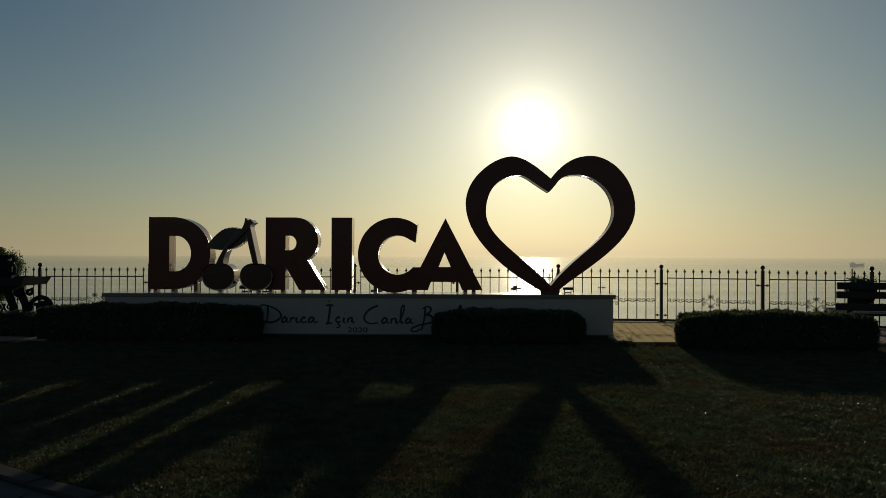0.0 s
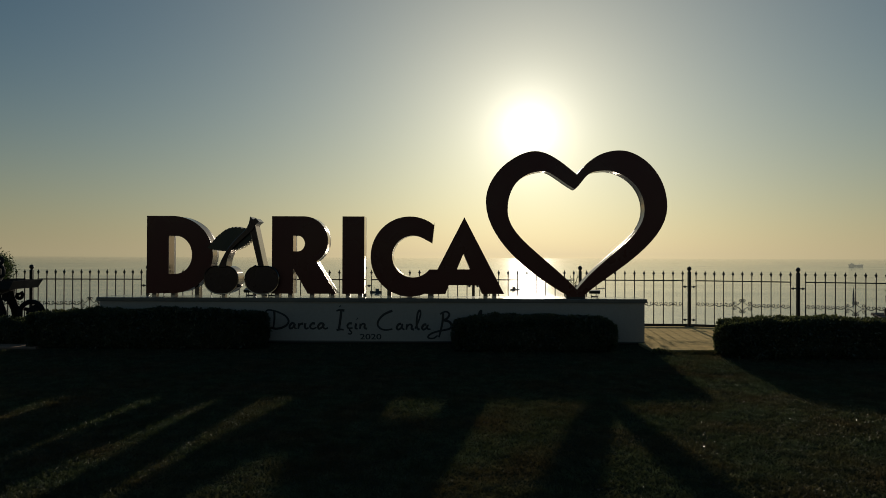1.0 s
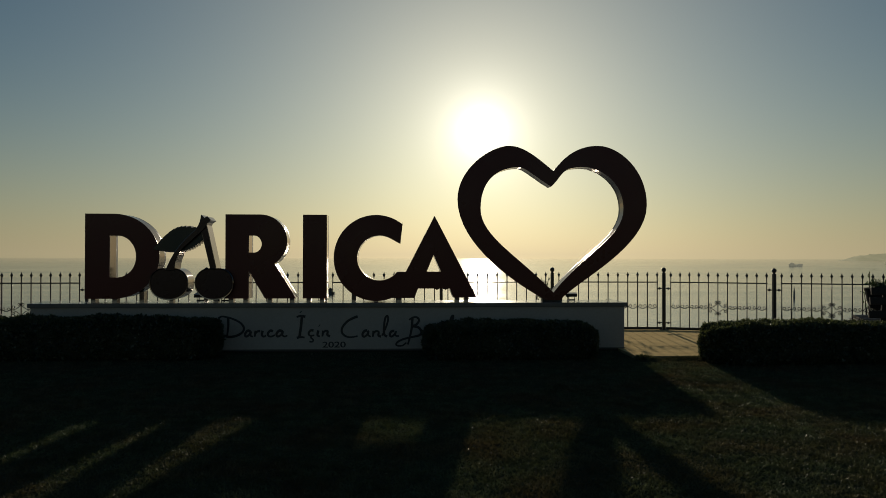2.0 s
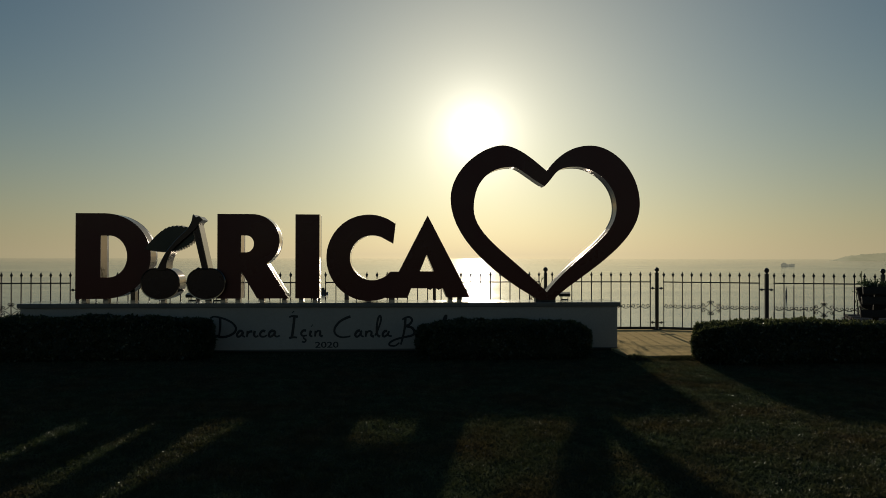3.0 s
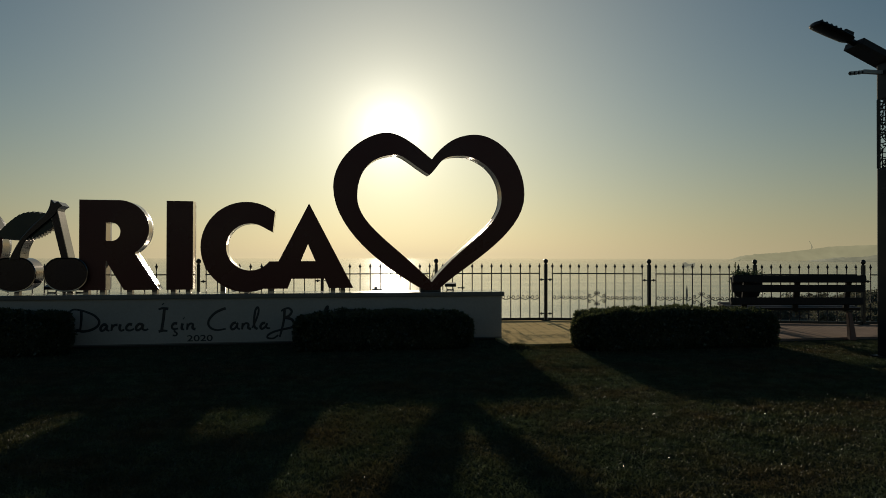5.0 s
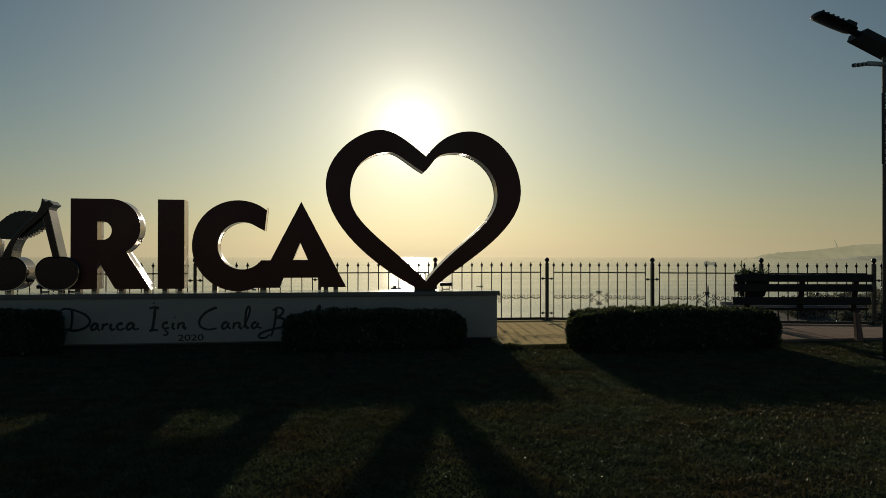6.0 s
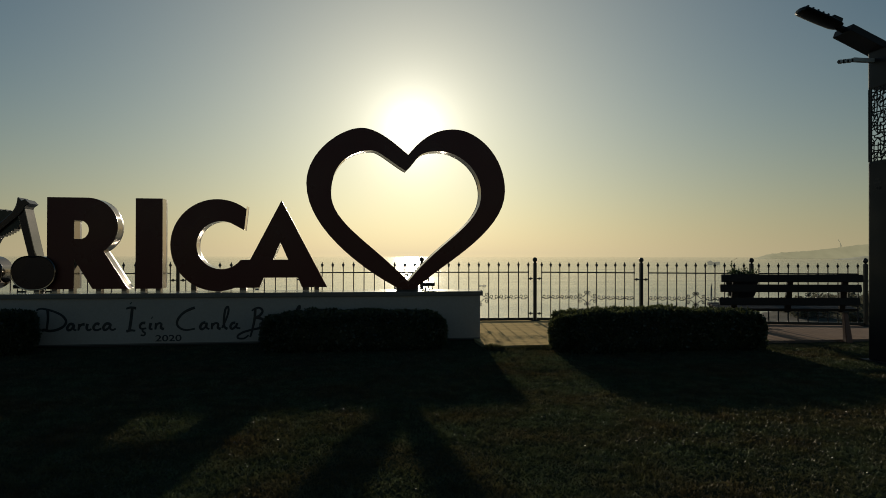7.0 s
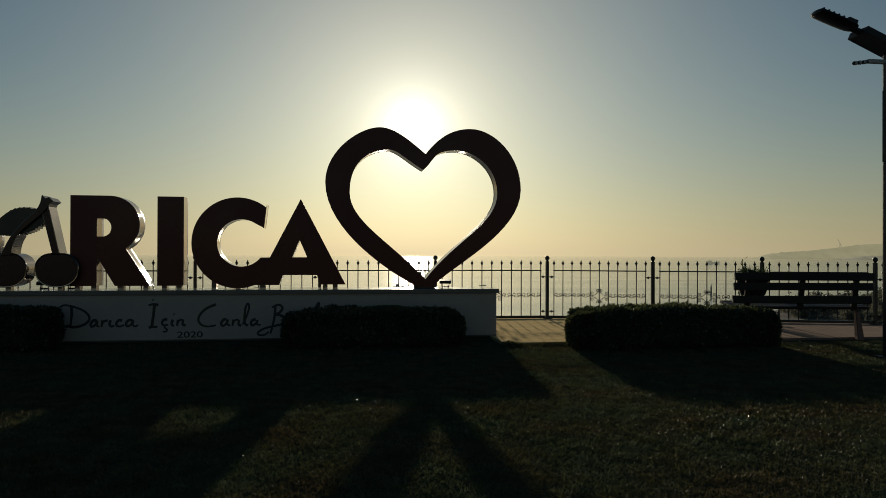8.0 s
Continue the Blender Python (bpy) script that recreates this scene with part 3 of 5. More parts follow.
script_letter("brushed script letter n", (H, F, [(721, 102), (717, 130)]), (F, H, [(718, 117), (732, 103), (744, 108), (743, 123), (755, 129)]))
script_letter("brushed script letter l", (F, H, [(760, 124), (776, 90), (787, 52), (783, 33), (773, 48), (768, 90), (770, 119), (783, 129)]))
script_letter("brushed script letter a", (H, F, [(816, 103), (803, 105), (795, 119), (802, 129), (816, 120), (824, 105), (820, 123), (837, 127)]))
script_letter("brushed script capital B with a long tail", (H, F, [(899, 43), (896, 90), (886, 138), (878, 166)]), (F, H, [(884, 52), (900, 42), (918, 40), (930, 54), (917, 74), (899, 81)]), (H, F, [(899, 81), (928, 88), (941, 108), (930, 124), (895, 132), (855, 142), (829, 156), (827, 169), (852, 171), (872, 157)]))
script_letter("brushed script letter a", (H, F, [(972, 100), (960, 99), (949, 113), (953, 126), (968, 119), (978, 102), (976, 119), (988, 126)]))
script_letter("brushed script letter s with a tail", (H, F, [(1022, 100), (1008, 102), (1012, 112), (1022, 119), (1012, 127), (1000, 123)]), (F, F, [(1011, 128), (1012, 136), (1018, 144), (1008, 150)]))
script_letter("brushed script letter l", (F, H, [(1040, 124), (1062, 90), (1085, 52), (1088, 33), (1078, 44), (1066, 90), (1062, 119), (1075, 128)]))
script_letter("brushed script letter a", (H, F, [(1116, 102), (1104, 103), (1095, 117), (1101, 128), (1114, 120), (1123, 103), (1120, 121), (1134, 127)]))
lettering("2020", -1.386, -1.10, 0.034, 0.108, plinth, LY, thin=0.014)

SY, DEPTH = 10.315, 0.235


def sign_letter(label, loops, feet, mat=None, category="letter", y=SY, depth=DEPTH, name="sign_letter", group="letters of the sign", taper=1.0):
    """A hollow box letter: a coloured front panel in a steel tray with a back, on short steel feet."""
    t = thing(name, label, category, (0, 0, 0), group=group)
    body = [[(1.52 + (x - 1.52) * taper, 1.58 + (z - 1.58) * taper) for x, z in loops[0]]] + loops[1:] if taper < 1 else loops
    part("side_band", plate(body, y + 0.006, y + depth - 0.045), M_STEEL, t, "polished steel side band", True)
    part("front_panel", plate(loops, y - 0.004, y + 0.0055, inset=0.008), mat or M_FACE, t)
    part("back_panel", plate(body, y + depth - 0.0445, y + depth + 0.014), M_IRON, t, "black back panel")
    for x, z in feet:
        part("foot", box(x - 0.028, y + 0.07, PTOP, x + 0.028, y + depth - 0.06, z + 0.012), M_STEEL, t)
    return t


B, T = 0.628, 1.683   # foot and top of the letters
d_outer = [(-4.322, B), (-4.322, T)] + [(-3.98, T)] + arc(-3.98, 1.1555, 0.56, 0.5275, 88, -88, 40) + [(-3.98, B)]
d_inner = [(-4.022, 0.893)] + [(-3.93, 0.893)] + arc(-3.93, 1.152, 0.225, 0.259, -86, 86, 28) + [(-3.93, 1.411), (-4.022, 1.411)]
sign_letter("dark red letter D with polished steel sides", [d_outer, d_inner], [(-4.25, B), (-3.99, B), (-3.66, 0.70)])

r_outer = [(-2.615, B), (-2.615, T), (-2.20, T)] + arc(-2.185, 1.350, 0.335, 0.333, 88, -58, 30) + [(-1.735, B), (-2.125, B), (-2.325, 0.975), (-2.325, B)]
r_inner = [(-2.325, 1.205), (-2.25, 1.205)] + arc(-2.262, 1.311, 0.095, 0.106, -82, 82, 18) + [(-2.25, 1.418), (-2.325, 1.418)]
sign_letter("dark red letter R with polished steel sides", [r_outer, r_inner], [(-2.56, B), (-2.38, B), (-2.08, B), (-1.80, B)])

sign_letter("dark red letter I with polished steel sides", [[(-1.655, B), (-1.655, T), (-1.356, T), (-1.356, B)]], [(-1.59, B), (-1.42, B)])

c_loop = [(-0.398, 1.606)] + arc(-0.735, 1.139, 0.535, 0.546, 52, 318, 56) + [(-0.335, 0.965)] + arc(-0.693, 1.139, 0.282, 0.284, -38, -295, 44) + [(-0.43, 1.318)]
sign_letter("dark red letter C with polished steel sides", [c_loop], [(-1.02, 0.68), (-0.74, 0.60), (-0.46, 0.66)])

a_outer = [(0.004, T - 0.006), (0.547, B + 0.008), (0.247, B + 0.008), (0.200, 0.752), (-0.205, 0.752), (-0.25, B + 0.004), (-0.53, B + 0.004)]
a_inner = [(-0.094, 0.968), (-0.008, 1.178), (0.083, 0.968)]
sign_letter("dark red letter A with polished steel sides", [a_outer, a_inner], [(-0.44, B), (0.30, B), (0.42, B)], y=SY - 0.012, depth=DEPTH + 0.02)

# heart: two lobes that meet in a notch and run down to a point
def lobe(notch, rise, peak, flat, side, upright, foot, lead, s, n=16):
    """One half of a heart, from its notch over the peak and round the side to the foot: three cubic curves."""
    N, P, E, F = Vector(notch), Vector(peak), Vector(side), Vector(foot)
    line = []
    for a, b, c, d in ((N, N + Vector((s * rise[0], rise[1])), P - Vector((s * flat[0], 0)), P),
                       (P, P + Vector((s * flat[1], 0)), E + Vector((0, upright[0])), E),
                       (E, E - Vector((0, upright[1])), F + Vector((s * lead[0], lead[1])), F)):
        line += [tuple(a * (1 - t) ** 3 + 3 * b * t * (1 - t) ** 2 + 3 * c * t * t * (1 - t) + d * t ** 3) for t in (k / n for k in range(n))]
    return line + [tuple(F)]


heart_r = lobe((1.532, 2.261), (0.146, 0.189), (2.117, 2.592), (0.270, 0.279), (2.758, 1.830), (0.455, 0.552), (1.62, 0.60), (0.223, 0.255), 1)
heart_l = lobe((1.532, 2.261), (0.140, 0.111), (0.965, 2.580), (0.208, 0.240), (0.295, 1.890), (0.396, 0.600), (1.44, 0.60), (0.329, 0.168), -1)[::-1]
inner_r = lobe((1.505, 2.061), (0.157, 0.142), (1.933, 2.316), (0.309, 0.189), (2.450, 1.783), (0.359, 0.383), (1.535, 0.70), (0.394, 0.506), 1)
inner_l = lobe((1.505, 2.061), (0.187, 0.104), (1.083, 2.306), (0.092, 0.213), (0.592, 1.770), (0.417, 0.354), (1.535, 0.70), (0.451, 0.472), -1)[::-1]
heart = sign_letter("large open dark red heart with polished steel sides", [heart_r + heart_l[:-1], inner_r[:-1] + inner_l[:-1]], [], category="heart", name="heart_sign", y=SY - 0.01, depth=0.19, group="letters of the sign", taper=0.968)
part("base_block", box(1.40, SY + 0.03, PTOP, 1.66, SY + 0.14, 0.64), M_IRON, heart)

# the cherry pair in place of the first A
cherry = thing("cherry_sign", "pair of dark red cherries with green leaf, steel sides", "cherry", (0, 0, 0), group="letters of the sign")


def cherry_fruit(cx, cz, rx, rz):
    loop = []
    for k in range(48):
        a = 2 * math.pi * k / 48
        r = 1.0 - 0.10 * math.exp(-((a - math.pi / 2) / 0.42) ** 2)
        q = 0.97 + 0.03 * abs(math.sin(2 * a))
        loop.append((cx + rx * r * q * math.cos(a), cz + rz * r * q * math.sin(a)))
    return loop


def rim(loop, y, r, parent):
    """A thin rounded steel lip that runs round the front of a panel."""
    part("rim", tube([(x, y, z) for x, z in loop + loop[:1]], r, 6), M_STEEL, parent, "thin polished steel lip", True)


CY = SY - 0.075
for cx, cz in ((-3.282, 0.822), (-2.732, 0.822)):
    loop = cherry_fruit(cx, cz, 0.241, 0.208)
    fruit = part("cherry_fruit", plate([loop], CY + 0.006, CY + 0.27), M_STEEL, cherry, "steel rim of the cherry", True)
    part("front_panel", plate([loop], CY - 0.004, CY + 0.0055, inset=0.021), M_CHERRY, fruit, "dark red cherry panel")
    rim([(cx + (x - cx) * 0.975, cz + (z - cz) * 0.975) for x, z in loop], CY - 0.002, 0.0085, fruit)
    part("foot", box(cx - 0.025, CY + 0.1, PTOP, cx + 0.025, CY + 0.18, cz - 0.17), M_STEEL, cherry)
stem_a = smooth_line([(-3.315, 0.985), (-3.262, 1.103), (-3.192, 1.226), (-3.070, 1.375), (-2.955, 1.490), (-2.905, 1.580), (-2.888, 1.669)], 5) + [(-2.852, 1.630), (-2.815, 1.648), (-2.772, 1.603)] + smooth_line([(-2.815, 1.572), (-2.862, 1.490), (-3.015, 1.348), (-3.138, 1.226), (-3.198, 1.103), (-3.214, 0.985)], 5)
stem = part("stem", plate([stem_a], CY - 0.012, CY + 0.25), M_STEEL, cherry, "steel cherry stalk")
part("front_panel", plate([stem_a], CY - 0.022, CY - 0.0125, inset=0.004), M_CHERRY, stem)
rim(stem_a, CY - 0.016, 0.005, stem)
stem_b = [(-2.896, 1.50), (-2.872, 1.575), (-2.832, 1.565), (-2.706, 0.99), (-2.775, 0.99)]
stem = part("stem", plate([stem_b], CY + 0.008, CY + 0.255), M_STEEL, cherry, "steel cherry stalk")
part("front_panel", plate([stem_b], CY - 0.004, CY + 0.0075, inset=0.004), M_CHERRY, stem)
rim(stem_b, CY + 0.002, 0.005, stem)
leaf_up = smooth_line([(-3.48, 1.25), (-3.42, 1.32), (-3.343, 1.405), (-3.217, 1.500), (-3.072, 1.525), (-2.90, 1.49)], 6)
leaf_dn = smooth_line([(-2.90, 1.49), (-2.878, 1.41), (-2.89, 1.35), (-2.963, 1.29), (-3.035, 1.252), (-3.125, 1.224), (-3.23, 1.215), (-3.36, 1.224), (-3.48, 1.25)], 5)
leaf_loop = [(x + (0.010 if k % 2 else -0.004), z + (0.012 if k % 2 else -0.004)) for k, (x, z) in enumerate(leaf_up)] + [(x + (0.004 if k % 2 else -0.006), z - (0.012 if k % 2 else -0.004)) for k, (x, z) in enumerate(leaf_dn[1:-1])]
leaf = part("leaf", plate([leaf_loop], CY + 0.03, CY + 0.16), M_STEEL, cherry, "steel edge of the leaf")
part("front_panel", plate([leaf_loop], CY + 0.02, CY + 0.0295, inset=0.004), M_LEAFPANEL, leaf, "dark green serrated leaf panel")


# floodlights that stand on the plinth behind the sign
def floodlight(x, y, rz, tip=8):
    f = thing("floodlight", "small black floodlight on the plinth behind the sign", "floodlight", (x, y, PTOP), rz, group="plinth floodlights")
    part("bracket", box(-0.05, -0.012, 0.0, 0.05, 0.012, 0.012), M_IRON, f)
    part("arm", tube([(-0.045, 0, 0.012), (-0.05, 0, 0.07), (0.05, 0, 0.07), (0.045, 0, 0.012)], 0.006), M_IRON, f)
    head = box(-0.075, -0.055, 0.052, 0.075, 0.055, 0.092, 0.008)
    bmesh.ops.rotate(head, verts=head.verts[:], cent=(0, 0, 0.07), matrix=Matrix.Rotation(radians(tip), 3, "X"))
    part("lamp_head", head, M_IRON, f)


for x, y, rz, tip in ((-2.99, 10.59, 0, 12), (-2.68, 10.59, 5, 6), (1.83, 10.57, -10, 8)):
    floodlight(x, y, rz, tip)

# ---- fence ----
def spiral(cx, cz, r0, r1, a0, a1, n=14):
    return [(cx + (r0 + (r1 - r0) * k / n) * math.cos(radians(a0 + (a1 - a0) * k / n)), 0.0, cz + (r0 + (r1 - r0) * k / n) * math.sin(radians(a0 + (a1 - a0) * k / n))) for k in range(n + 1)]


def scroll_mesh(gap):
    """A U-shaped bar whose two ends curl in beside the uprights."""
    left = spiral(0.24 * gap, 0.0, 0.06 * gap, 0.22 * gap, 560, 180, 18)
    dip = [(0.02 * gap + 0.96 * gap * k / 10, 0.0, -0.30 * gap * math.sin(math.pi * k / 10) ** 0.8) for k in range(1, 10)]
    right = [(gap - x, 0, z) for x, _, z in left][::-1]
    return link_bm("scroll", tube(left + dip + right, 0.0055, 5), M_IRON)


def ornament_mesh(gap):
    """Four S-shaped scrolls that leave a diamond round the middle upright."""
    bm = bmesh.new()
    outer = spiral(0.77, 0.31, 0.05, 0.18, 420, 0, 18)
    upper = spiral(0.20, 0.62, 0.16, 0.05, 180, -240, 18)
    sweep = [(x, 0, z) for x, z in ((0.935, 0.19), (0.86, 0.07), (0.70, 0.06), (0.46, 0.16), (0.24, 0.33), (0.09, 0.48))]
    for sx in (1, -1):
        for sz in (1, -1):
            tube([(sx * gap * x, 0, sz * gap * z) for x, _, z in outer + sweep + upper], 0.0055, 5, bm)
    return link_bm("ornament", bm, M_IRON)


RAIL, FOOT_Z, TIP = 0.755, 0.035, 0.915
bar_mesh = link_bm("bar", box(-0.007, -0.007, FOOT_Z, 0.007, 0.007, 0.845), M_IRON)
finial_mesh = link_bm("finial", lathe([(0.007, 0.838), (0.015, 0.842), (0.009, 0.850), (0.021, 0.864), (0.021, 0.874), (0.008, 0.890), (0.008, 0.898), (0.003, TIP)], 8), M_IRON, True)
post_bm = box(-0.023, -0.023, 0.0, 0.023, 0.023, 0.90, 0.004)
post_mesh = link_bm("shaft", post_bm, M_IRON)
post_base_mesh = link_bm("base_plate", box(-0.06, -0.06, 0.0, 0.06, 0.06, 0.012, 0.003), M_IRON)
ball_mesh = link_bm("ball", lathe([(0.023, 0.898), (0.015, 0.910), (0.018, 0.916), (0.031, 0.927), (0.036, 0.946), (0.032, 0.966), (0.019, 0.980), (0.003, 0.987)], 14), M_IRON, True)
twist_mesh = link_bm("twist", lathe([(0.0072, 0.06)] + [(0.0125 if j % 2 else 0.0085, 0.07 + 0.0125 * j) for j in range(21)] + [(0.0072, 0.335)], 6), M_IRON)
scroll_meshes = {}

for k, (x, y) in enumerate(FENCE):
    p = thing("fence_post", "black iron fence post with a ball on top", "fence post", (x, y, 0), group="posts of the terrace fence")
    for name, me in (("shaft", post_mesh), ("base_plate", post_base_mesh), ("ball", ball_mesh)):
        piece(name, me, p)

for k, ((xa, ya), (xb, yb)) in enumerate(zip(FENCE, FENCE[1:])):
    width = math.hypot(xb - xa, yb - ya)
    panel = thing("iron_railing", "black wrought iron railing with spear tips and scrolls", "fence", (xa, ya, 0), math.degrees(math.atan2(yb - ya, xb - xa)), group="railings of the terrace fence")
    n = 13 if k < 3 else 11
    a, b = 0.105, width - 0.105
    gap = (b - a) / (n - 1)
    part("top_rail", box(a - 0.012, -0.006, RAIL - 0.009, b + 0.012, 0.006, RAIL + 0.009), M_IRON, panel)
    part("bottom_rail", box(0.03, -0.014, 0.008, b + 0.075, 0.014, 0.048), M_IRON, panel)
    if (key := round(gap, 4)) not in scroll_meshes:
        scroll_meshes[key] = (scroll_mesh(gap), ornament_mesh(gap))
    scroll, ornament = scroll_meshes[key]
    for j in range(n):
        bar = piece("bar", bar_mesh, panel, pose(a + gap * j, 0, 0))
        piece("finial", finial_mesh, bar)
        if xa > 4.0:
            piece("twist", twist_mesh, bar)
        if j < n - 1 and j not in (n // 2 - 1, n // 2):
            piece("scroll", scroll, panel, pose(a + gap * j, -0.008, 0.385))
    piece("ornament", ornament, panel, pose(a + gap * (n // 2), -0.008, 0.385 - 0.16 * gap))
    for x0, x1 in ((0.03, a), (b, width - 0.03)):
        for z in (0.655, 0.115):
            bm = tube([(x0, 0, z), (x1, 0, z)], 0.008, 6)
            lathe([(0.006, -0.02), (0.02, -0.008), (0.02, 0.008), (0.006, 0.02)], 8, bm, ((x0 + x1) / 2, 0, z))
            part("bracket", bm, M_IRON, panel)


# ---- hedges ----
def hedge(x0, y0, x1, y1, height, count, label, seed):
    rng = np.random.default_rng(seed)
    h = thing("hedge", label, "hedge", ((x0 + x1) / 2, (y0 + y1) / 2, lawn_z((y0 + y1) / 2) - 0.008), group="clipped hedges along the lawn")
    sx, sy = (x1 - x0) / 2, (y1 - y0) / 2

    def skin(u, v, w):
        """A clipped, round-edged block with an uneven surface."""
        p = np.stack([u, v, w], 1)
        r = min(0.14, height * 0.33)
        size = np.array([sx, sy, height / 2])
        q = p * size
        inner = np.clip(q, -(size - r), size - r)
        d = q - inner
        length = np.linalg.norm(d, axis=1, keepdims=True) + 1e-9
        p = inner + d / length * np.minimum(length, r) + np.array([0, 0, height / 2])
        p[:, 2] -= 0.045 * np.abs(p[:, 0] / sx) ** 2.5 * np.clip(p[:, 2] / height, 0, 1)
        return p, d / length

    bm = bmesh.new()
    bmesh.ops.create_cube(bm, size=2.0)
    bmesh.ops.subdivide_edges(bm, edges=bm.edges[:], cuts=14, use_grid_fill=True)
    co = np.array([v.co for v in bm.verts])
    pos, _ = skin(*co.T)
    for v, p in zip(bm.verts, pos):
        lump = 0.03 * noise.noise(Vector(p * 3.0) + Vector((seed, 0, 0)))
        c = Vector((0, 0, height / 2))
        v.co = c + (Vector(p) - c) * 0.97 + Vector((0, 0, lump if p[2] > 0.1 else 0.0)) - Vector((0, 0, 0.012))
        v.co.z = max(v.co.z, 0.0)
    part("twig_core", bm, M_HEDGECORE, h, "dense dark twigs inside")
    # leaves on the skin: top, front, back and ends by area
    area = np.array([sx * sy, sx * height / 2 * 1.0, sx * height / 2 * 0.35, sy * height / 2, sy * height / 2])
    face = rng.choice(5, count, p=area / area.sum())
    u, v, w = rng.uniform(-1, 1, (3, count))
    w = np.where(face == 0, 1.0, w)
    v = np.where(face == 1, -1.0, np.where(face == 2, 1.0, v))
    u = np.where(face == 3, -1.0, np.where(face == 4, 1.0, u))
    pos, normal = skin(u, v, w)
    lump = np.array([noise.noise(Vector(p * 3.0) + Vector((seed, 0, 0))) for p in pos])
    tuft = np.array([noise.noise(Vector(p * 8.0)) for p in pos])
    pos[:, 2] += np.where(pos[:, 2] > 0.1, 0.03 * lump, 0)
    pos += normal * (rng.uniform(-0.035, 0.016, count) + 0.03 * tuft)[:, None]
    pos[:, 2] = np.maximum(pos[:, 2], 0.01)
    dirs = normal * 0.5 + rng.normal(size=(count, 3)) * 0.9 + np.array([0, 0, 0.1])
    dirs /= np.linalg.norm(dirs, axis=1, keepdims=True)
    me = blades("leaves", pos, dirs, rng.uniform(0.018, 0.036, count), rng.uniform(0.012, 0.022, count), M_HEDGE)
    ob = new("leaves", me)
    ob.parent = h
    tagged(ob, "small glossy dark green leaves", kind="stuff")
    return h


hedge(-5.52, 9.46, -2.54, 9.98, 0.475, 26000, "long clipped dark green hedge before the sign plinth", 3)
hedge(-8.6, 9.75, -5.60, 10.12, 0.36, 12000, "low dark bed of clipped plants before the wagon", 4)
hedge(-0.145, 9.30, 1.86, 9.92, 0.418, 20000, "clipped dark green hedge before the lettered plinth", 5)
hedge(3.03, 8.80, 5.42, 9.43, 0.455, 24000, "clipped dark green hedge beside the bench", 8)


# ---- bench ----
def bench():
    b = thing("park_bench", "dark wooden slatted bench with concrete legs facing the sea", "bench", (6.115, 9.43, -0.03), -10)
    w = 0.85
    slat = link_bm("back_slat", box(-w, -0.018, -0.046, w, 0.018, 0.046, 0.006), M_WOOD)
    for z, y, dx in ((0.780, 0.0, 0.0), (0.657, 0.03, 0.0), (0.494, 0.065, 0.0)):
        piece("back_slat", slat, b, pose(dx, y, z, -13))
    seat = link_bm("seat_slat", box(-w, -0.043, -0.018, w, 0.043, 0.018, 0.006), M_WOOD)
    for j in range(4):
        piece("seat_slat", seat, b, pose(0, 0.145 + 0.10 * j, 0.394 + 0.0125 * j, 7))
    for x in (-0.68, 0.68):
        bm = bmesh.new()
        lo = [(-0.042, -0.03), (0.042, -0.03), (0.042, 0.05), (-0.042, 0.05)]
        hi = [(-0.024, 0.05), (0.024, 0.05), (0.024, 0.11), (-0.024, 0.11)]
        a = [bm.verts.new((p, q, 0.0)) for p, q in lo]
        c = [bm.verts.new((p, q, 0.356)) for p, q in hi]
        bm.faces.new(a[::-1]), bm.faces.new(c)
        for k in range(4):
            bm.faces.new((a[k], a[(k + 1) % 4], c[(k + 1) % 4], c[k]))
        bmesh.ops.bevel(bm, geom=bm.edges[:], offset=0.008, segments=2, affect="EDGES")
        leg = part("leg", bm, M_CONCRETE, b, "tapered reddish concrete leg")
        leg.location.x = x
        bar = part("seat_bearer", box(-0.03, 0.04, 0.354, 0.03, 0.49, 0.378), M_IRON, b)
        bar.location.x = x
    for x in (-0.66, 0.0, 0.66):
        bm = bmesh.new()
        for y, z in ((0.104, 0.360), (0.085, 0.494), (0.050, 0.657), (0.022, 0.812)):
            for dx, dy in ((-0.034, 0.0), (0.034, 0.0), (0.034, 0.03), (-0.034, 0.03)):
                bm.verts.new((dx, y + dy, z))
        bm.verts.ensure_lookup_table()
        rings = [bm.verts[4 * k:4 * k + 4] for k in range(4)]
        bm.faces.new(rings[0][::-1]), bm.faces.new(rings[3])
        for p, q in zip(rings, rings[1:]):
            for k in range(4):
                bm.faces.new((p[k], p[(k + 1) % 4], q[(k + 1) % 4], q[k]))
        sup = part("back_support", bm, M_WOOD, b)
        sup.location.x = x
    return b


bench()


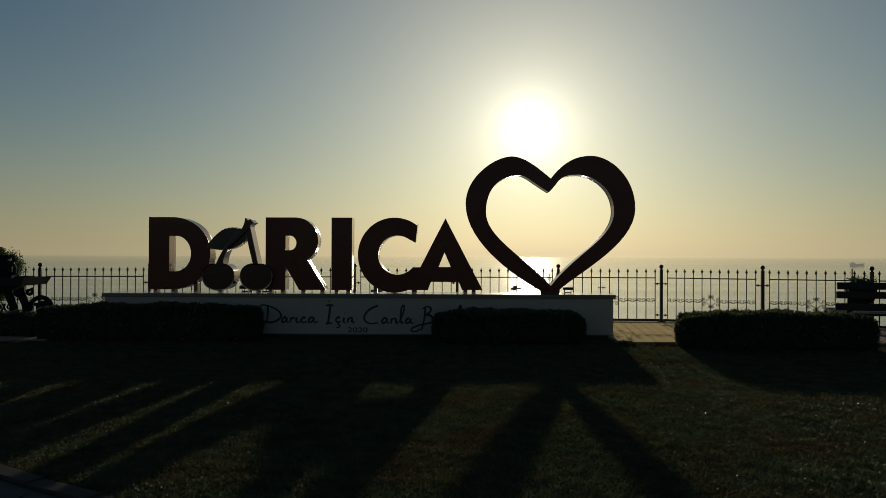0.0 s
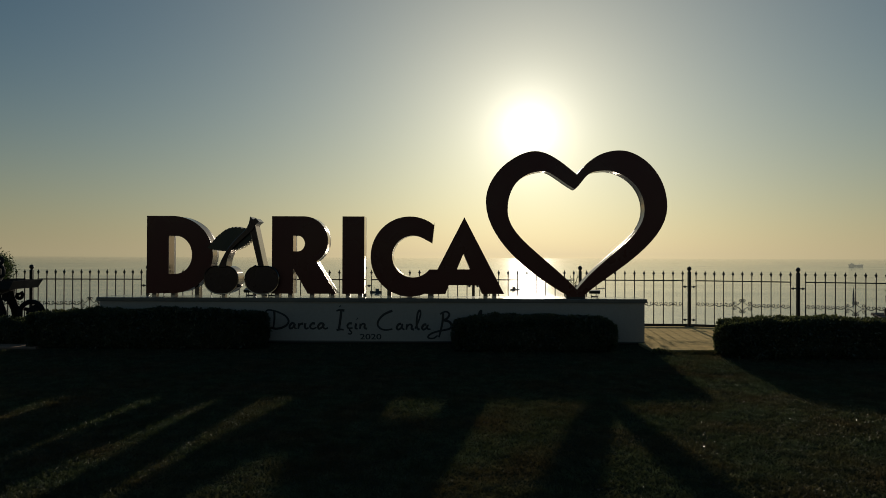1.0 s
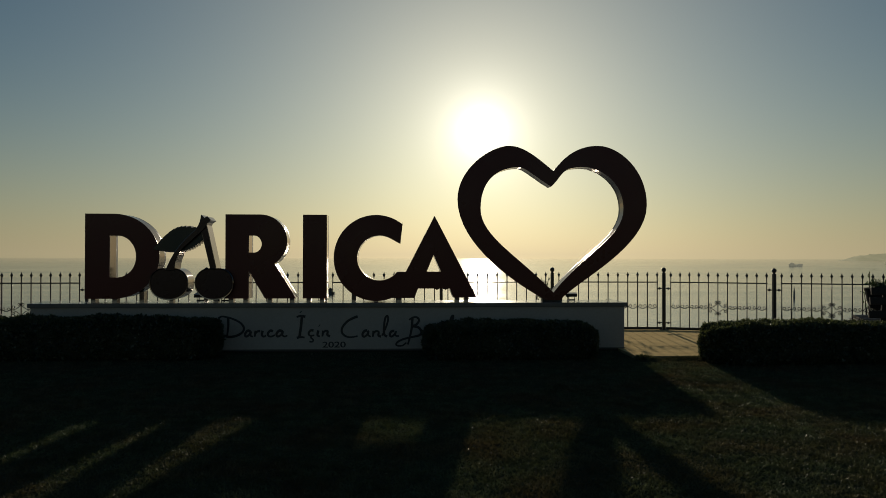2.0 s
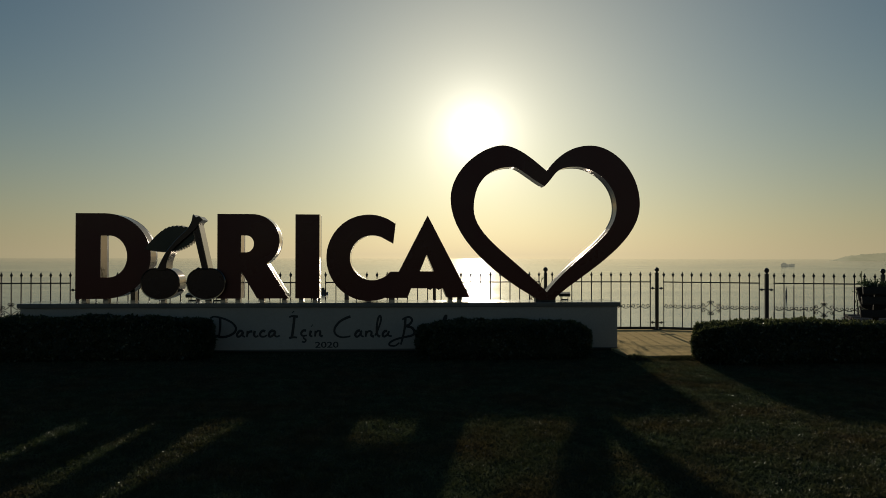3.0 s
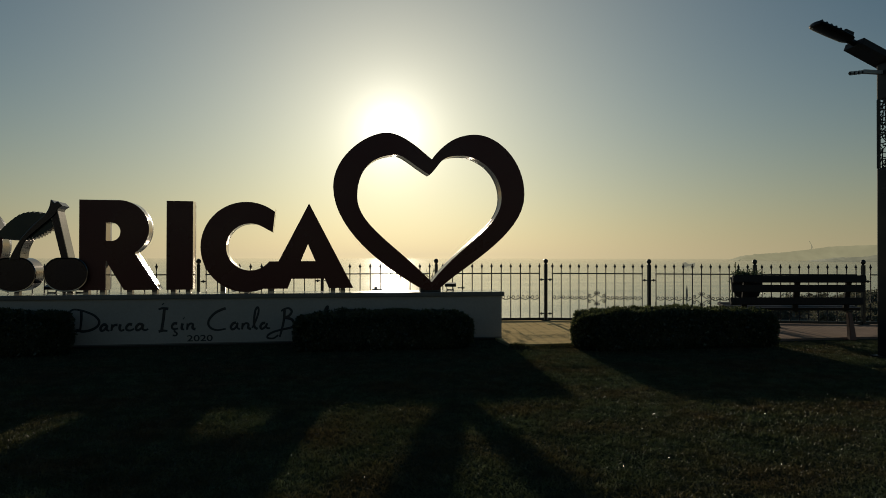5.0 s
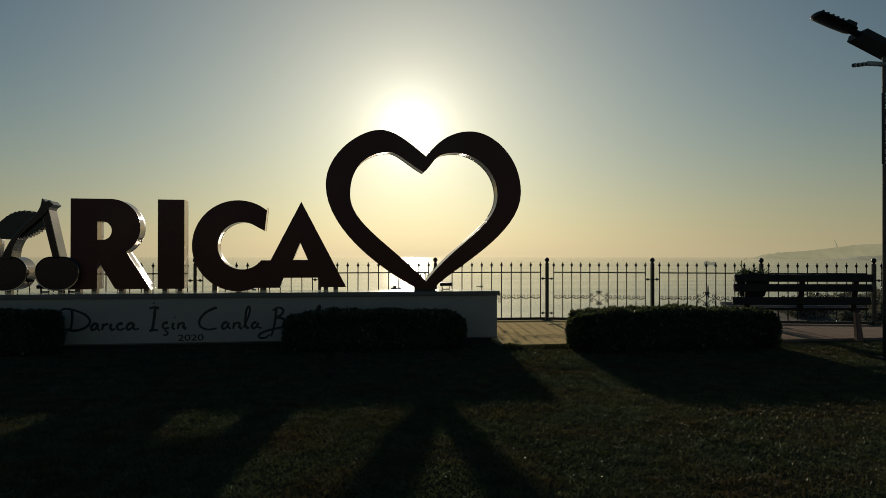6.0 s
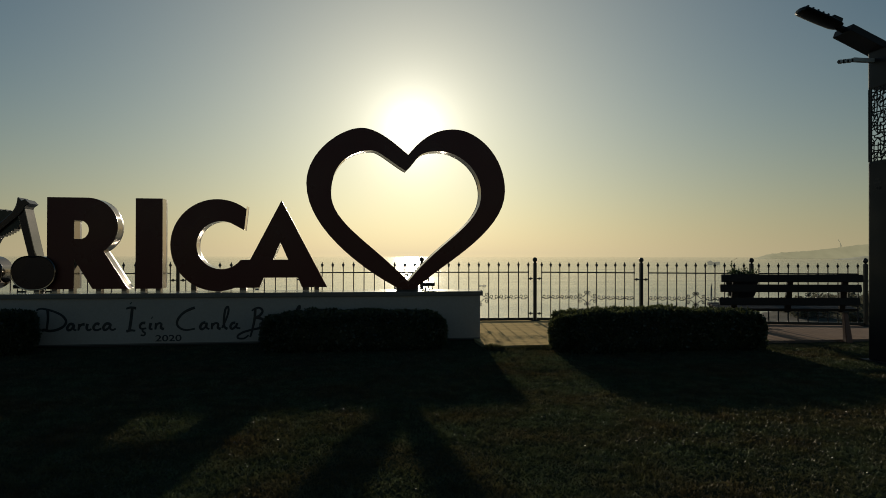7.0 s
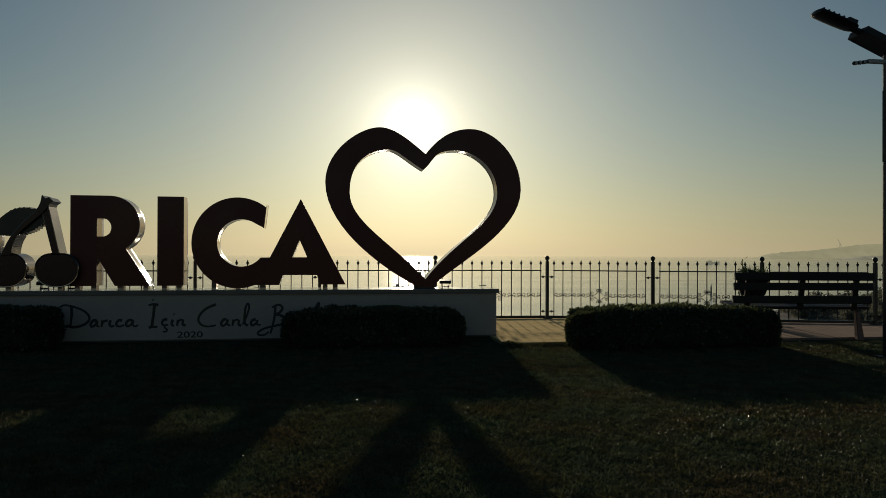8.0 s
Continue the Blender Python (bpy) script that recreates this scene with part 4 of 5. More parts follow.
# ---- lamp column ----
def lamp_column():
    lamp = thing("lamp_column", "charcoal steel lamp column with pierced panel and tilted lamp head", "street lamp", (6.14, 7.92, 0))
    w, d, h = 0.15, 0.125, 3.10
    df = 0.185
    z0, z1 = 1.98, 2.72
    py = 0.118
    part("base_plate", box(-w - 0.05, -df - 0.05, -0.07, w + 0.05, d + 0.05, -0.02, 0.004), M_CHARCOAL, lamp)
    part("lower_body", box(-w, -df, -0.02, w, d, z0, 0.013), M_CHARCOAL, lamp)
    part("upper_body", box(-w, -df, z1, w, d, h, 0.013), M_CHARCOAL, lamp)
    for x in (-w, w - 0.018):
        for y in (-df, d - 0.018):
            part("corner_stile", box(x, y, z0 + 0.001, x + 0.018, y + 0.018, z1 - 0.001), M_CHARCOAL, lamp)
    part("front_sheet", box(-w + 0.019, -df + 0.002, z0 - 0.01, w - 0.019, -df + 0.008, z1 + 0.01), M_CHARCOAL, lamp)
    # pierced side sheet: a web of irregular ribs round the holes
    part("panel_margin", box(-w + 0.002, -0.034 + py, z0 + 0.001, -w + 0.009, d - 0.019, z1 - 0.001), M_CHARCOAL, lamp)
    rng = random.Random(11)
    ny, nz = 6, 19
    knots = {}
    for i in range(ny + 1):
        for j in range(nz + 1):
            y = -0.034 - py + 2 * py * i / ny + (rng.uniform(-0.012, 0.012) if 0 < i < ny else 0)
            z = z0 + (z1 - z0) * j / nz + (rng.uniform(-0.014, 0.014) if 0 < j < nz else 0)
            knots[i, j] = (y, z)
    bm = bmesh.new()

    def rib(p, q, width):
        p, q = Vector(p), Vector(q)
        s = (q - p).normalized()
        nrm = Vector((-s.y, s.x)) * width / 2
        vs = [bm.verts.new((xx, c.x, c.y)) for xx in (-w + 0.003, -w + 0.008) for c in (p - nrm, p + nrm, q + nrm, q - nrm)]
        for f in ((0, 1, 2, 3), (7, 6, 5, 4), (0, 4, 5, 1), (1, 5, 6, 2), (2, 6, 7, 3), (3, 7, 4, 0)):
            bm.faces.new([vs[k] for k in f])

    for i in range(ny + 1):
        for j in range(nz + 1):
            if i < ny and rng.random() < 0.9:
                rib(knots[i, j], knots[i + 1, j], rng.uniform(0.008, 0.015))
            if j < nz and (i in (0, ny) or rng.random() < 0.9):
                rib(knots[i, j], knots[i, j + 1], rng.uniform(0.008, 0.015))
            if i < ny and j < nz and rng.random() < 0.5:
                a, b = ((i, j), (i + 1, j + 1)) if rng.random() < 0.5 else ((i + 1, j), (i, j + 1))
                rib(knots[a], knots[b], rng.uniform(0.007, 0.012))
    part("pierced_panel", bm, M_CHARCOAL, lamp, "steel sheet pierced with irregular holes")
    # tilted flat arm, and the lamp head at its end
    arm = part("arm", box(0.0, -0.075, -0.004, 0.66, 0.185, 0.068, 0.006), M_CHARCOAL, lamp, "tilted flat box arm")
    arm.matrix_basis = pose(-0.504, 0.0, 3.252, 0, 22.8, 0)
    part("neck", tube([(-0.44, 0.05, 3.275), (-0.50, 0.05, 3.295), (-0.58, 0.05, 3.33)], 0.034, 10), M_CHARCOAL, lamp)
    head = lathe([(0.03, 0.0), (0.08, 0.015), (0.10, 0.06), (0.108, 0.20), (0.108, 0.36), (0.105, 0.435), (0.092, 0.462), (0.06, 0.475)], 20)
    bmesh.ops.scale(head, vec=(0.33, 1.0, 0.97), verts=head.verts[:])
    head_ob = part("lamp_head", head, M_CHARCOAL, lamp, "flat oval lamp head", True)
    head_ob.matrix_basis = pose(-0.535, 0.05, 3.318, 0, -71.5, 0)
    for j in range(6):
        part("cooling_fin", box(0.015, -0.085, 0.13 + 0.058 * j, 0.038 - 0.001 * j, 0.085, 0.148 + 0.058 * j, 0.003), M_CHARCOAL, head_ob)
    part("driver_box", box(0.01, -0.06, 0.02, 0.066, 0.06, 0.125, 0.008), M_CHARCOAL, head_ob)
    # small device on a side bracket
    part("bracket", box(-0.38, 0.035, 2.980, -0.15, 0.085, 3.018, 0.004), M_WHITEPLASTIC, lamp, "white bracket")
    lens = part("device", tube([(-0.38, 0.06, 2.992), (-0.44, 0.06, 2.984), (-0.50, 0.06, 2.976), (-0.54, 0.06, 2.97)], 0.015, 8), M_CHARCOAL, lamp, "small ringed device")
    for j in range(3):
        part("ring", tube([(-0.405 - 0.05 * j, 0.06, 2.989 - 0.007 * j), (-0.43 - 0.05 * j, 0.06, 2.986 - 0.007 * j)], 0.022, 10), M_WHITEPLASTIC, lens)
    # faint writing and a socket on the pierced side
    for z, half in ((1.80, 0.03), (1.765, 0.05)):
        part("marking", box(-w - 0.002, -half, z - 0.008, -w + 0.001, half, z + 0.008), M_BLACKPAINT, lamp)
    mark = lettering("2020", -0.055, 0.055, 1.69, 1.725, lamp, 0.0, thin=0.004)
    mark.matrix_basis = pose(-w, 0, 0, 0, 0, -90)
    part("socket", box(-w - 0.012, -0.165, 0.77, -w + 0.001, -0.135, 0.815, 0.002), M_WHITEPLASTIC, lamp, "small pale socket")
    return lamp


lamp_column()


# ---- flower wagon ----
def leaf_cloud(name, parent, centre, radius, count, mat, seed, length=(0.035, 0.075), width=(0.012, 0.024), shell=0.5):
    rng = np.random.default_rng(seed)
    d = rng.normal(size=(count, 3))
    d /= np.linalg.norm(d, axis=1, keepdims=True)
    r = rng.uniform(shell, 1.0, count)[:, None]
    lump = np.array([noise.noise(Vector(v) * 2.2 + Vector((seed, seed, 0))) for v in d])[:, None]
    pos = np.array(centre) + d * np.array(radius) * r * (1 + 0.45 * lump)
    dirs = d * 0.6 + rng.normal(size=(count, 3)) * 0.6
    dirs /= np.linalg.norm(dirs, axis=1, keepdims=True)
    ob = new(name, blades(name, pos, dirs, rng.uniform(*length, count), rng.uniform(*width, count), mat))
    ob.parent = parent
    return tagged(ob, kind="stuff")


def wagon():
    w = thing("flower_wagon", "dark painted decorative flower wagon with scrolled legs", "planter", (-6.96, 10.55, 0))
    bm = bmesh.new()
    lo = [(-0.82, -0.335), (0.82, -0.335), (0.82, 0.335), (-0.82, 0.335)]
    hi = [(-0.85, -0.36), (0.885, -0.36), (0.885, 0.36), (-0.85, 0.36)]
    a = [bm.verts.new((x, y, 0.675)) for x, y in lo]
    c = [bm.verts.new((x, y, 0.79)) for x, y in hi]
    c2 = [bm.verts.new((x * 0.97, y * 0.94, 0.79)) for x, y in hi]
    a2 = [bm.verts.new((x * 0.97, y * 0.94, 0.72)) for x, y in lo]
    bm.faces.new(a[::-1]), bm.faces.new(a2)
    for p, q in ((a, c), (c, c2), (c2, a2)):
        for k in range(4):
            bm.faces.new((p[k], p[(k + 1) % 4], q[(k + 1) % 4], q[k]))
    part("tray", bm, M_TRAY, w, "shallow tray with flared sides")
    part("underframe", box(-0.68, -0.25, 0.575, 0.55, 0.25, 0.674, 0.01), M_WAGON, w)
    for sx in (-0.55, 0.42):
        for sy in (-0.15, 0.15):
            leg = smooth_line([(sx + 0.10, sy, 0.62), (sx + 0.12, sy, 0.54), (sx + 0.15, sy, 0.46), (sx + 0.19, sy, 0.36), (sx + 0.20, sy, 0.22), (sx + 0.17, sy, 0.10), (sx + 0.16, sy, 0.0)], 4)
            part("leg", tube(leg, 0.062, 8, taper=0.05), M_WAGON, w)
            lobe = [(sx + 0.24 + p[0], sy, 0.565 + p[2]) for p in spiral(0, 0, 0.015, 0.055, 60, 420, 18)]
            part("scroll", tube(lobe, 0.026, 6), M_WAGON, w)
    for cx in (-0.42, 0.985):
        ring = [(cx + 0.16 * math.cos(2 * math.pi * k / 32), -0.10, 0.335 + 0.16 * math.sin(2 * math.pi * k / 32)) for k in range(33)]
        wheel = part("wheel", tube(ring, 0.034, 8), M_WAGON, w, "thick-rimmed wheel", True)
        part("hub", lathe([(0.02, -0.05), (0.10, -0.035), (0.115, 0.0), (0.10, 0.035), (0.02, 0.05)], 20), M_WAGON, wheel, "round hub disc").matrix_basis = pose(cx + 0.045, -0.10, 0.335, 90)
        part("axle", tube([(cx, -0.10, 0.335), (cx, 0.03, 0.36), (cx - 0.34, 0.10, 0.40)], 0.025, 6), M_WAGON, wheel)
    # curled iron scrolls between the legs
    for cx, turn in ((0.30, 1), (0.47, -1)):
        part("scroll", tube([(cx + turn * p[0], -0.02, 0.34 + p[2]) for p in spiral(0, 0, 0.025, 0.085, -60, 400, 24)], 0.014, 6), M_WAGON, w, "curled iron scroll")
    return w


wagon()

pot = thing("plant_pot", "dark round pot with a leafy shrub on the wagon", "plant pot", (-6.72, 10.50, 0.70))
part("pot", lathe([(0.20, 0.0), (0.27, 0.10), (0.29, 0.22), (0.27, 0.33), (0.24, 0.37), (0.26, 0.40), (0.26, 0.42), (0.22, 0.42), (0.2, 0.34)], 20), M_WAGON, pot, smooth=True)
for sx in (-1, 1):
    part("handle", tube(smooth_line([(sx * 0.25, 0, 0.39), (sx * 0.295, 0, 0.395), (sx * 0.305, 0, 0.35), (sx * 0.28, 0, 0.30), (sx * 0.32, 0, 0.25), (sx * 0.32, 0, 0.17), (sx * 0.28, 0, 0.13)], 5), 0.024, 8), M_TRAY, pot, "scrolled pot handle", True)
for k in range(7):
    t = 2 * math.pi * k / 7
    part("stem", tube([(0.03 * math.cos(t), 0.03 * math.sin(t), 0.34), (0.12 * math.cos(t), 0.12 * math.sin(t), 0.36), (0.22 * math.cos(t), 0.2 * math.sin(t), 0.48)], 0.008, 5, taper=0.004), M_BARK, pot)
leaf_cloud("leaves", pot, (-0.02, 0, 0.42), (0.24, 0.22, 0.13), 3200, M_SHRUB, 4, length=(0.025, 0.05), width=(0.006, 0.013), shell=0.2)


def shrub(label, at, radius, height, limbs, count, seed, mat=M_SHRUB, length=(0.04, 0.08), loose=0.14):
    """A loose bush: bent limbs from the ground, each with clumps of leaves."""
    rng = random.Random(seed)
    s = thing("shrub", label, "shrub", at)
    tips = []
    for k in range(limbs):
        t = 2 * math.pi * (k + rng.uniform(-0.3, 0.3)) / limbs
        r = radius * rng.uniform(0.45, 1.0)
        h = height * rng.uniform(0.7, 1.0)
        line = smooth_line([(0, 0, -0.05), (0.25 * r * math.cos(t), 0.25 * r * math.sin(t), 0.4 * h), (0.6 * r * math.cos(t), 0.6 * r * math.sin(t), 0.75 * h), (r * math.cos(t), r * math.sin(t), h)], 3)
        part("limb", tube(line, 0.012 * height + 0.004, 5, taper=0.003), M_BARK, s)
        tips += line[4:]
    prng = np.random.default_rng(seed)
    tips = np.array(tips)
    pos = tips[prng.integers(0, len(tips), count)] + prng.normal(size=(count, 3)) * radius * loose
    dirs = prng.normal(size=(count, 3)) + np.array([0, 0, 0.2])
    dirs /= np.linalg.norm(dirs, axis=1, keepdims=True)
    ob = new("leaves", blades("leaves", pos, dirs, (size := prng.uniform(*length, count)), size * prng.uniform(0.22, 0.36, count), mat))
    ob.parent = s
    tagged(ob, kind="stuff")
    return s


shrub("loose leafy shrub beside the flower wagon", (-7.25, 11.25, 0), 0.54, 1.08, 30, 34000, 21, length=(0.022, 0.05), loose=0.10)
shrub("thin stalks with buds growing beside a fence post", (6.60, 11.55, -0.35), 0.10, 1.34, 3, 60, 22)
shrub("thin sprouting plant beside a fence post", (1.86, 12.75, -0.35), 0.16, 1.22, 5, 120, 23)
bowl = thing("planter", "dark bowl planter on a foot behind the bench", "planter", (6.40, 10.95, 0))
part("foot", lathe([(0.15, 0.0), (0.14, 0.03), (0.07, 0.08), (0.055, 0.20), (0.055, 0.36), (0.09, 0.41)], 18), M_WAGON, bowl, smooth=True)
part("bowl", lathe([(0.09, 0.41), (0.165, 0.44), (0.20, 0.54), (0.22, 0.68), (0.235, 0.70), (0.235, 0.72), (0.205, 0.72), (0.19, 0.66), (0.02, 0.65)], 22), M_WAGON, bowl, smooth=True)
shrub("low leafy plant growing in the bowl planter", (6.40, 10.95, 0.655), 0.20, 0.14, 14, 900, 24, length=(0.025, 0.05))

# trees and bushes on the low foreland below the bank
def shore_tree(at, height, spread, seed):
    rng = np.random.default_rng(seed)
    t = thing("tree", "leafy tree on the shore below the terrace, paled for haze", "tree", at, group="trees along the shore")
    part("trunk", tube([(0, 0, -0.3), (0.1, 0, 0.3 * height), (0.0, 0.1, 0.6 * height)], 0.05 * height, 7, taper=0.02 * height), M_BARK, t)
    clumps = [(rng.uniform(-0.6, 0.6) * spread, rng.uniform(-0.6, 0.6) * spread, height * rng.uniform(0.18, 0.9)) for _ in range(9)]
    for c in clumps[:5]:
        part("limb", tube([(0.05, 0.05, 0.45 * height), (c[0] * 0.6, c[1] * 0.6, 0.3 * height + c[2] * 0.6), c], 0.02 * height, 5, taper=0.006 * height), M_BARK, t)
    n = 500
    pos = np.array(clumps)[rng.integers(0, 9, n)] + rng.normal(size=(n, 3)) * np.array([0.26, 0.26, 0.2]) * spread
    dirs = rng.normal(size=(n, 3))
    dirs /= np.linalg.norm(dirs, axis=1, keepdims=True)
    ob = new("crown", blades("crown", pos, dirs, rng.uniform(0.5, 1.3, n), rng.uniform(0.35, 0.8, n), M_HAZELEAF))
    ob.parent = t
    return t


rng = random.Random(5)
for k in range(120):
    x = rng.uniform(183, 310)
    edge = 257 + (x - 167.5) if x < 195 else 285 + 0.5 * (x - 195)
    shore_tree((x, edge - rng.uniform(2, 85), -24.0), rng.uniform(4.0, 8.0), rng.uniform(3.2, 5.5), 100 + k)


# ---- boats and ships ----
def hull(length, beam, depth, sheer=0.25):
    bm = bmesh.new()
    rows = []
    for k in range(9):
        t = k / 8
        half = beam / 2 * math.sin(math.pi * min(1.0, 0.25 + 0.75 * (1 - t) ** 0.6)) if t > 0.45 else beam / 2 * (0.8 + 0.2 * t / 0.45)
        half = max(half, 0.02 * beam)
        x = (t - 0.5) * length
        top = depth * (1 + sheer * (2 * t - 1) ** 2)
        rows.append([bm.verts.new(p) for p in ((x, -half, top), (x * 0.96, -half * 0.7, -0.3 * depth), (x * 0.96, half * 0.7, -0.3 * depth), (x, half, top))])
    for a, b in zip(rows, rows[1:]):
        for k in range(3):
            bm.faces.new((a[k], a[k + 1], b[k + 1], b[k]))
        bm.faces.new((a[3], a[0], b[0], b[3]))
    bm.faces.new(rows[0][::-1]), bm.faces.new(rows[-1])
    return bm


def boat(label, at, rz, length, mast, cabin=True, category="boat", mat=M_BOAT, tall=0.13):
    b = thing("boat" if category == "boat" else "cargo_ship", label, category, at, rz)
    depth, beam = length * tall, length * 0.3
    part("hull", hull(length, beam, depth), mat, b)
    if cabin:
        part("cabin", box(-0.28 * length, -0.3 * beam, depth * 0.9, 0.02 * length, 0.3 * beam, depth + 0.2 * length, 0.02 * length), mat, b)
        part("cabin_roof", box(-0.31 * length, -0.34 * beam, depth + 0.2 * length, 0.06 * length, 0.34 * beam, depth + 0.22 * length), mat, b)
    if mast:
        part("mast", tube([(0.1 * length, 0, depth * 0.8), (0.1 * length, 0, mast)], 0.012 * length, 6), mat, b)
        part("stay", tube([(0.48 * length, 0, depth), (0.1 * length, 0, mast * 0.96)], 0.005 * length, 4), mat, b)
    return b


boat("small fishing boat with a cabin on the glittering water", (50.0, 517.0, -25), 10, 7.4, 4.4)
boat("small fishing boat riding on the calm sea", (-47.5, 475.0, -25), 170, 8.0, 3.8)
boat("low open boat on the calm sea", (119.5, 549.0, -25), 5, 5.6, 1.6, cabin=False, tall=0.06)
yacht = boat("small moored sailing boat with a furled sail", (244.5, 427.5, -25), 60, 5.0, 7.0)
part("furled_sail", lathe([(0.12, 1.1), (0.55, 1.5), (0.45, 3.6), (0.2, 5.6), (0.05, 6.6)], 10, None, (0.5, 0, 0)), M_BOAT, yacht)
# the ship's hazy tone is emission in its material
ship = boat("small cargo ship far out at sea, paled by a haze glow", (938.0, 1627.0, -25), 12, 34.0, 0.0, cabin=False, category="ship", mat=M_HAZESHIP)
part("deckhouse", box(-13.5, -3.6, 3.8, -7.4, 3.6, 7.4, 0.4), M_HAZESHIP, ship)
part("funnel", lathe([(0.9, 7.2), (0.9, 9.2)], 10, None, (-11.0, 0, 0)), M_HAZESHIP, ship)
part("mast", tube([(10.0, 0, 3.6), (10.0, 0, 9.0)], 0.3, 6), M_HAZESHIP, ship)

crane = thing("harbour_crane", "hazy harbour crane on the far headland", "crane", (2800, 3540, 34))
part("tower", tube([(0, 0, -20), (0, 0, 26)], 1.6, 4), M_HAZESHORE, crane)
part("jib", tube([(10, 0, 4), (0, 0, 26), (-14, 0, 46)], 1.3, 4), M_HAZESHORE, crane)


# ---- grass ----
def inside(x, y, outline):
    c = np.zeros(len(x), bool)
    for (xa, ya), (xb, yb) in zip(outline, outline[1:] + outline[:1]):
        cross = ((ya > y) != (yb > y)) & (x < (xb - xa) * (y - ya) / (yb - ya + 1e-12) + xa)
        c ^= cross
    return c


def grass(count):
    rng = np.random.default_rng(9)
    # denser near the path of the walk, thinner towards the terrace
    y = 1.6 + 8.45 * rng.beta(1.0, 1.7, count)
    x = rng.uniform(-8.2, 8.2, count)
    keep = inside(x, y, LAWN) & (np.abs(x - 0.4) < 1.2 + 0.74 * y)
    # bare trodden soil before the bench
    keep &= ~((x > 5.35) & (y > 9.02 + 0.12 * np.sin(x * 5.0)) & (rng.uniform(size=count) < 0.95))
    x, y = x[keep], y[keep]
    n = len(x)
    tuft = np.array([noise.noise((a * 2.3, b * 2.3, 0)) for a, b in zip(x, y)])
    fine = np.array([noise.noise((a * 9.0, b * 9.0, 4.0)) for a, b in zip(x, y)])
    length = 0.018 + 0.009 * tuft + 0.011 * fine + rng.uniform(0, 0.013, n)
    dirs = np.stack([rng.normal(0, 1.1, n), rng.normal(0, 1.1, n), np.ones(n)], 1)
    dirs /= np.linalg.norm(dirs, axis=1, keepdims=True)
    roots, width = np.stack([x, y, lawn_z(y) - 0.002], 1), rng.uniform(0.0018, 0.0034, n)
    # coarser tufts on the rest of the lawn, beside and behind the walk
    m = 150000
    x2, y2 = rng.uniform(-2.0, 14.0, m), rng.uniform(-6.0, 9.6, m)
    rest = inside(x2, y2, LAWN) & ((y2 < 1.6) | (np.abs(x2 - 0.4) >= 1.2 + 0.74 * y2))
    x2, y2 = x2[rest], y2[rest]
    k = len(x2)
    dirs2 = np.stack([rng.normal(0, 0.8, k), rng.normal(0, 0.8, k), np.ones(k)], 1)
    roots = np.concatenate([roots, np.stack([x2, y2, lawn_z(y2) - 0.002], 1)])
    dirs = np.concatenate([dirs, dirs2 / np.linalg.norm(dirs2, axis=1, keepdims=True)])
    length = np.concatenate([np.maximum(length, 0.009), rng.uniform(0.03, 0.06, k)])
    width = np.concatenate([width, rng.uniform(0.006, 0.012, k)])
    # longer tufts left by the mower along the terrace edge
    e = 9000
    x3, y3 = rng.uniform(2.3, 5.6, e), 9.41 - np.abs(rng.normal(0, 0.07, e))
    ragged = np.array([noise.noise((a * 4.0, 0, 7.0)) for a in x3])
    dirs3 = np.stack([rng.normal(0, 0.6, e), rng.normal(0.15, 0.6, e), np.ones(e)], 1)
    roots = np.concatenate([roots, np.stack([x3, y3, lawn_z(y3) - 0.002], 1)])
    dirs = np.concatenate([dirs, dirs3 / np.linalg.norm(dirs3, axis=1, keepdims=True)])
    length = np.concatenate([length, np.maximum(0.02, 0.04 + 0.05 * ragged) * rng.uniform(0.6, 1.2, e)])
    width = np.concatenate([width, rng.uniform(0.003, 0.006, e)])
    me = blades("grass", roots, dirs, length, width, M_GRASS, bend=0.6)
    return tagged(new("grass", me), "short mown green lawn grass, damp with dew", "grass", kind="stuff")


grass(1250000)


def dew(count):
    """Drops on the blade tips: tiny eight-sided beads that lie at every angle."""
    rng = np.random.default_rng(31)
    y = 1.9 + 7.3 * rng.beta(1.0, 1.5, count)
    x = rng.uniform(-5.0, 7.5, count)
    keep = inside(x, y, LAWN) & (np.abs(x - 0.4) < 1.2 + 0.74 * y)
    x, y = x[keep], y[keep]
    n = len(x)
    centre = np.stack([x, y, lawn_z(y) + rng.uniform(0.012, 0.03, n)], 1)
    axes = np.linalg.qr(rng.normal(size=(n, 3, 3)))[0] * (rng.uniform(0.0012, 0.0035, n))[:, None, None]
    co = np.concatenate([centre[:, None] + axes, centre[:, None] - axes], 1).reshape(-1, 3)
    tri = np.array([(0, 1, 2), (1, 3, 2), (3, 4, 2), (4, 0, 2), (1, 0, 5), (3, 1, 5), (4, 3, 5), (0, 4, 5)])
    faces = (tri[None] + 6 * np.arange(n)[:, None, None]).reshape(-1, 3)
    me = bpy.data.meshes.new("dew")
    me.from_pydata(co.tolist(), [], faces.tolist())
    me.materials.append(M_DEW)
    return tagged(new("dew", me), "dew drops glinting on the lawn grass", "dew", kind="stuff")


dew(56000)

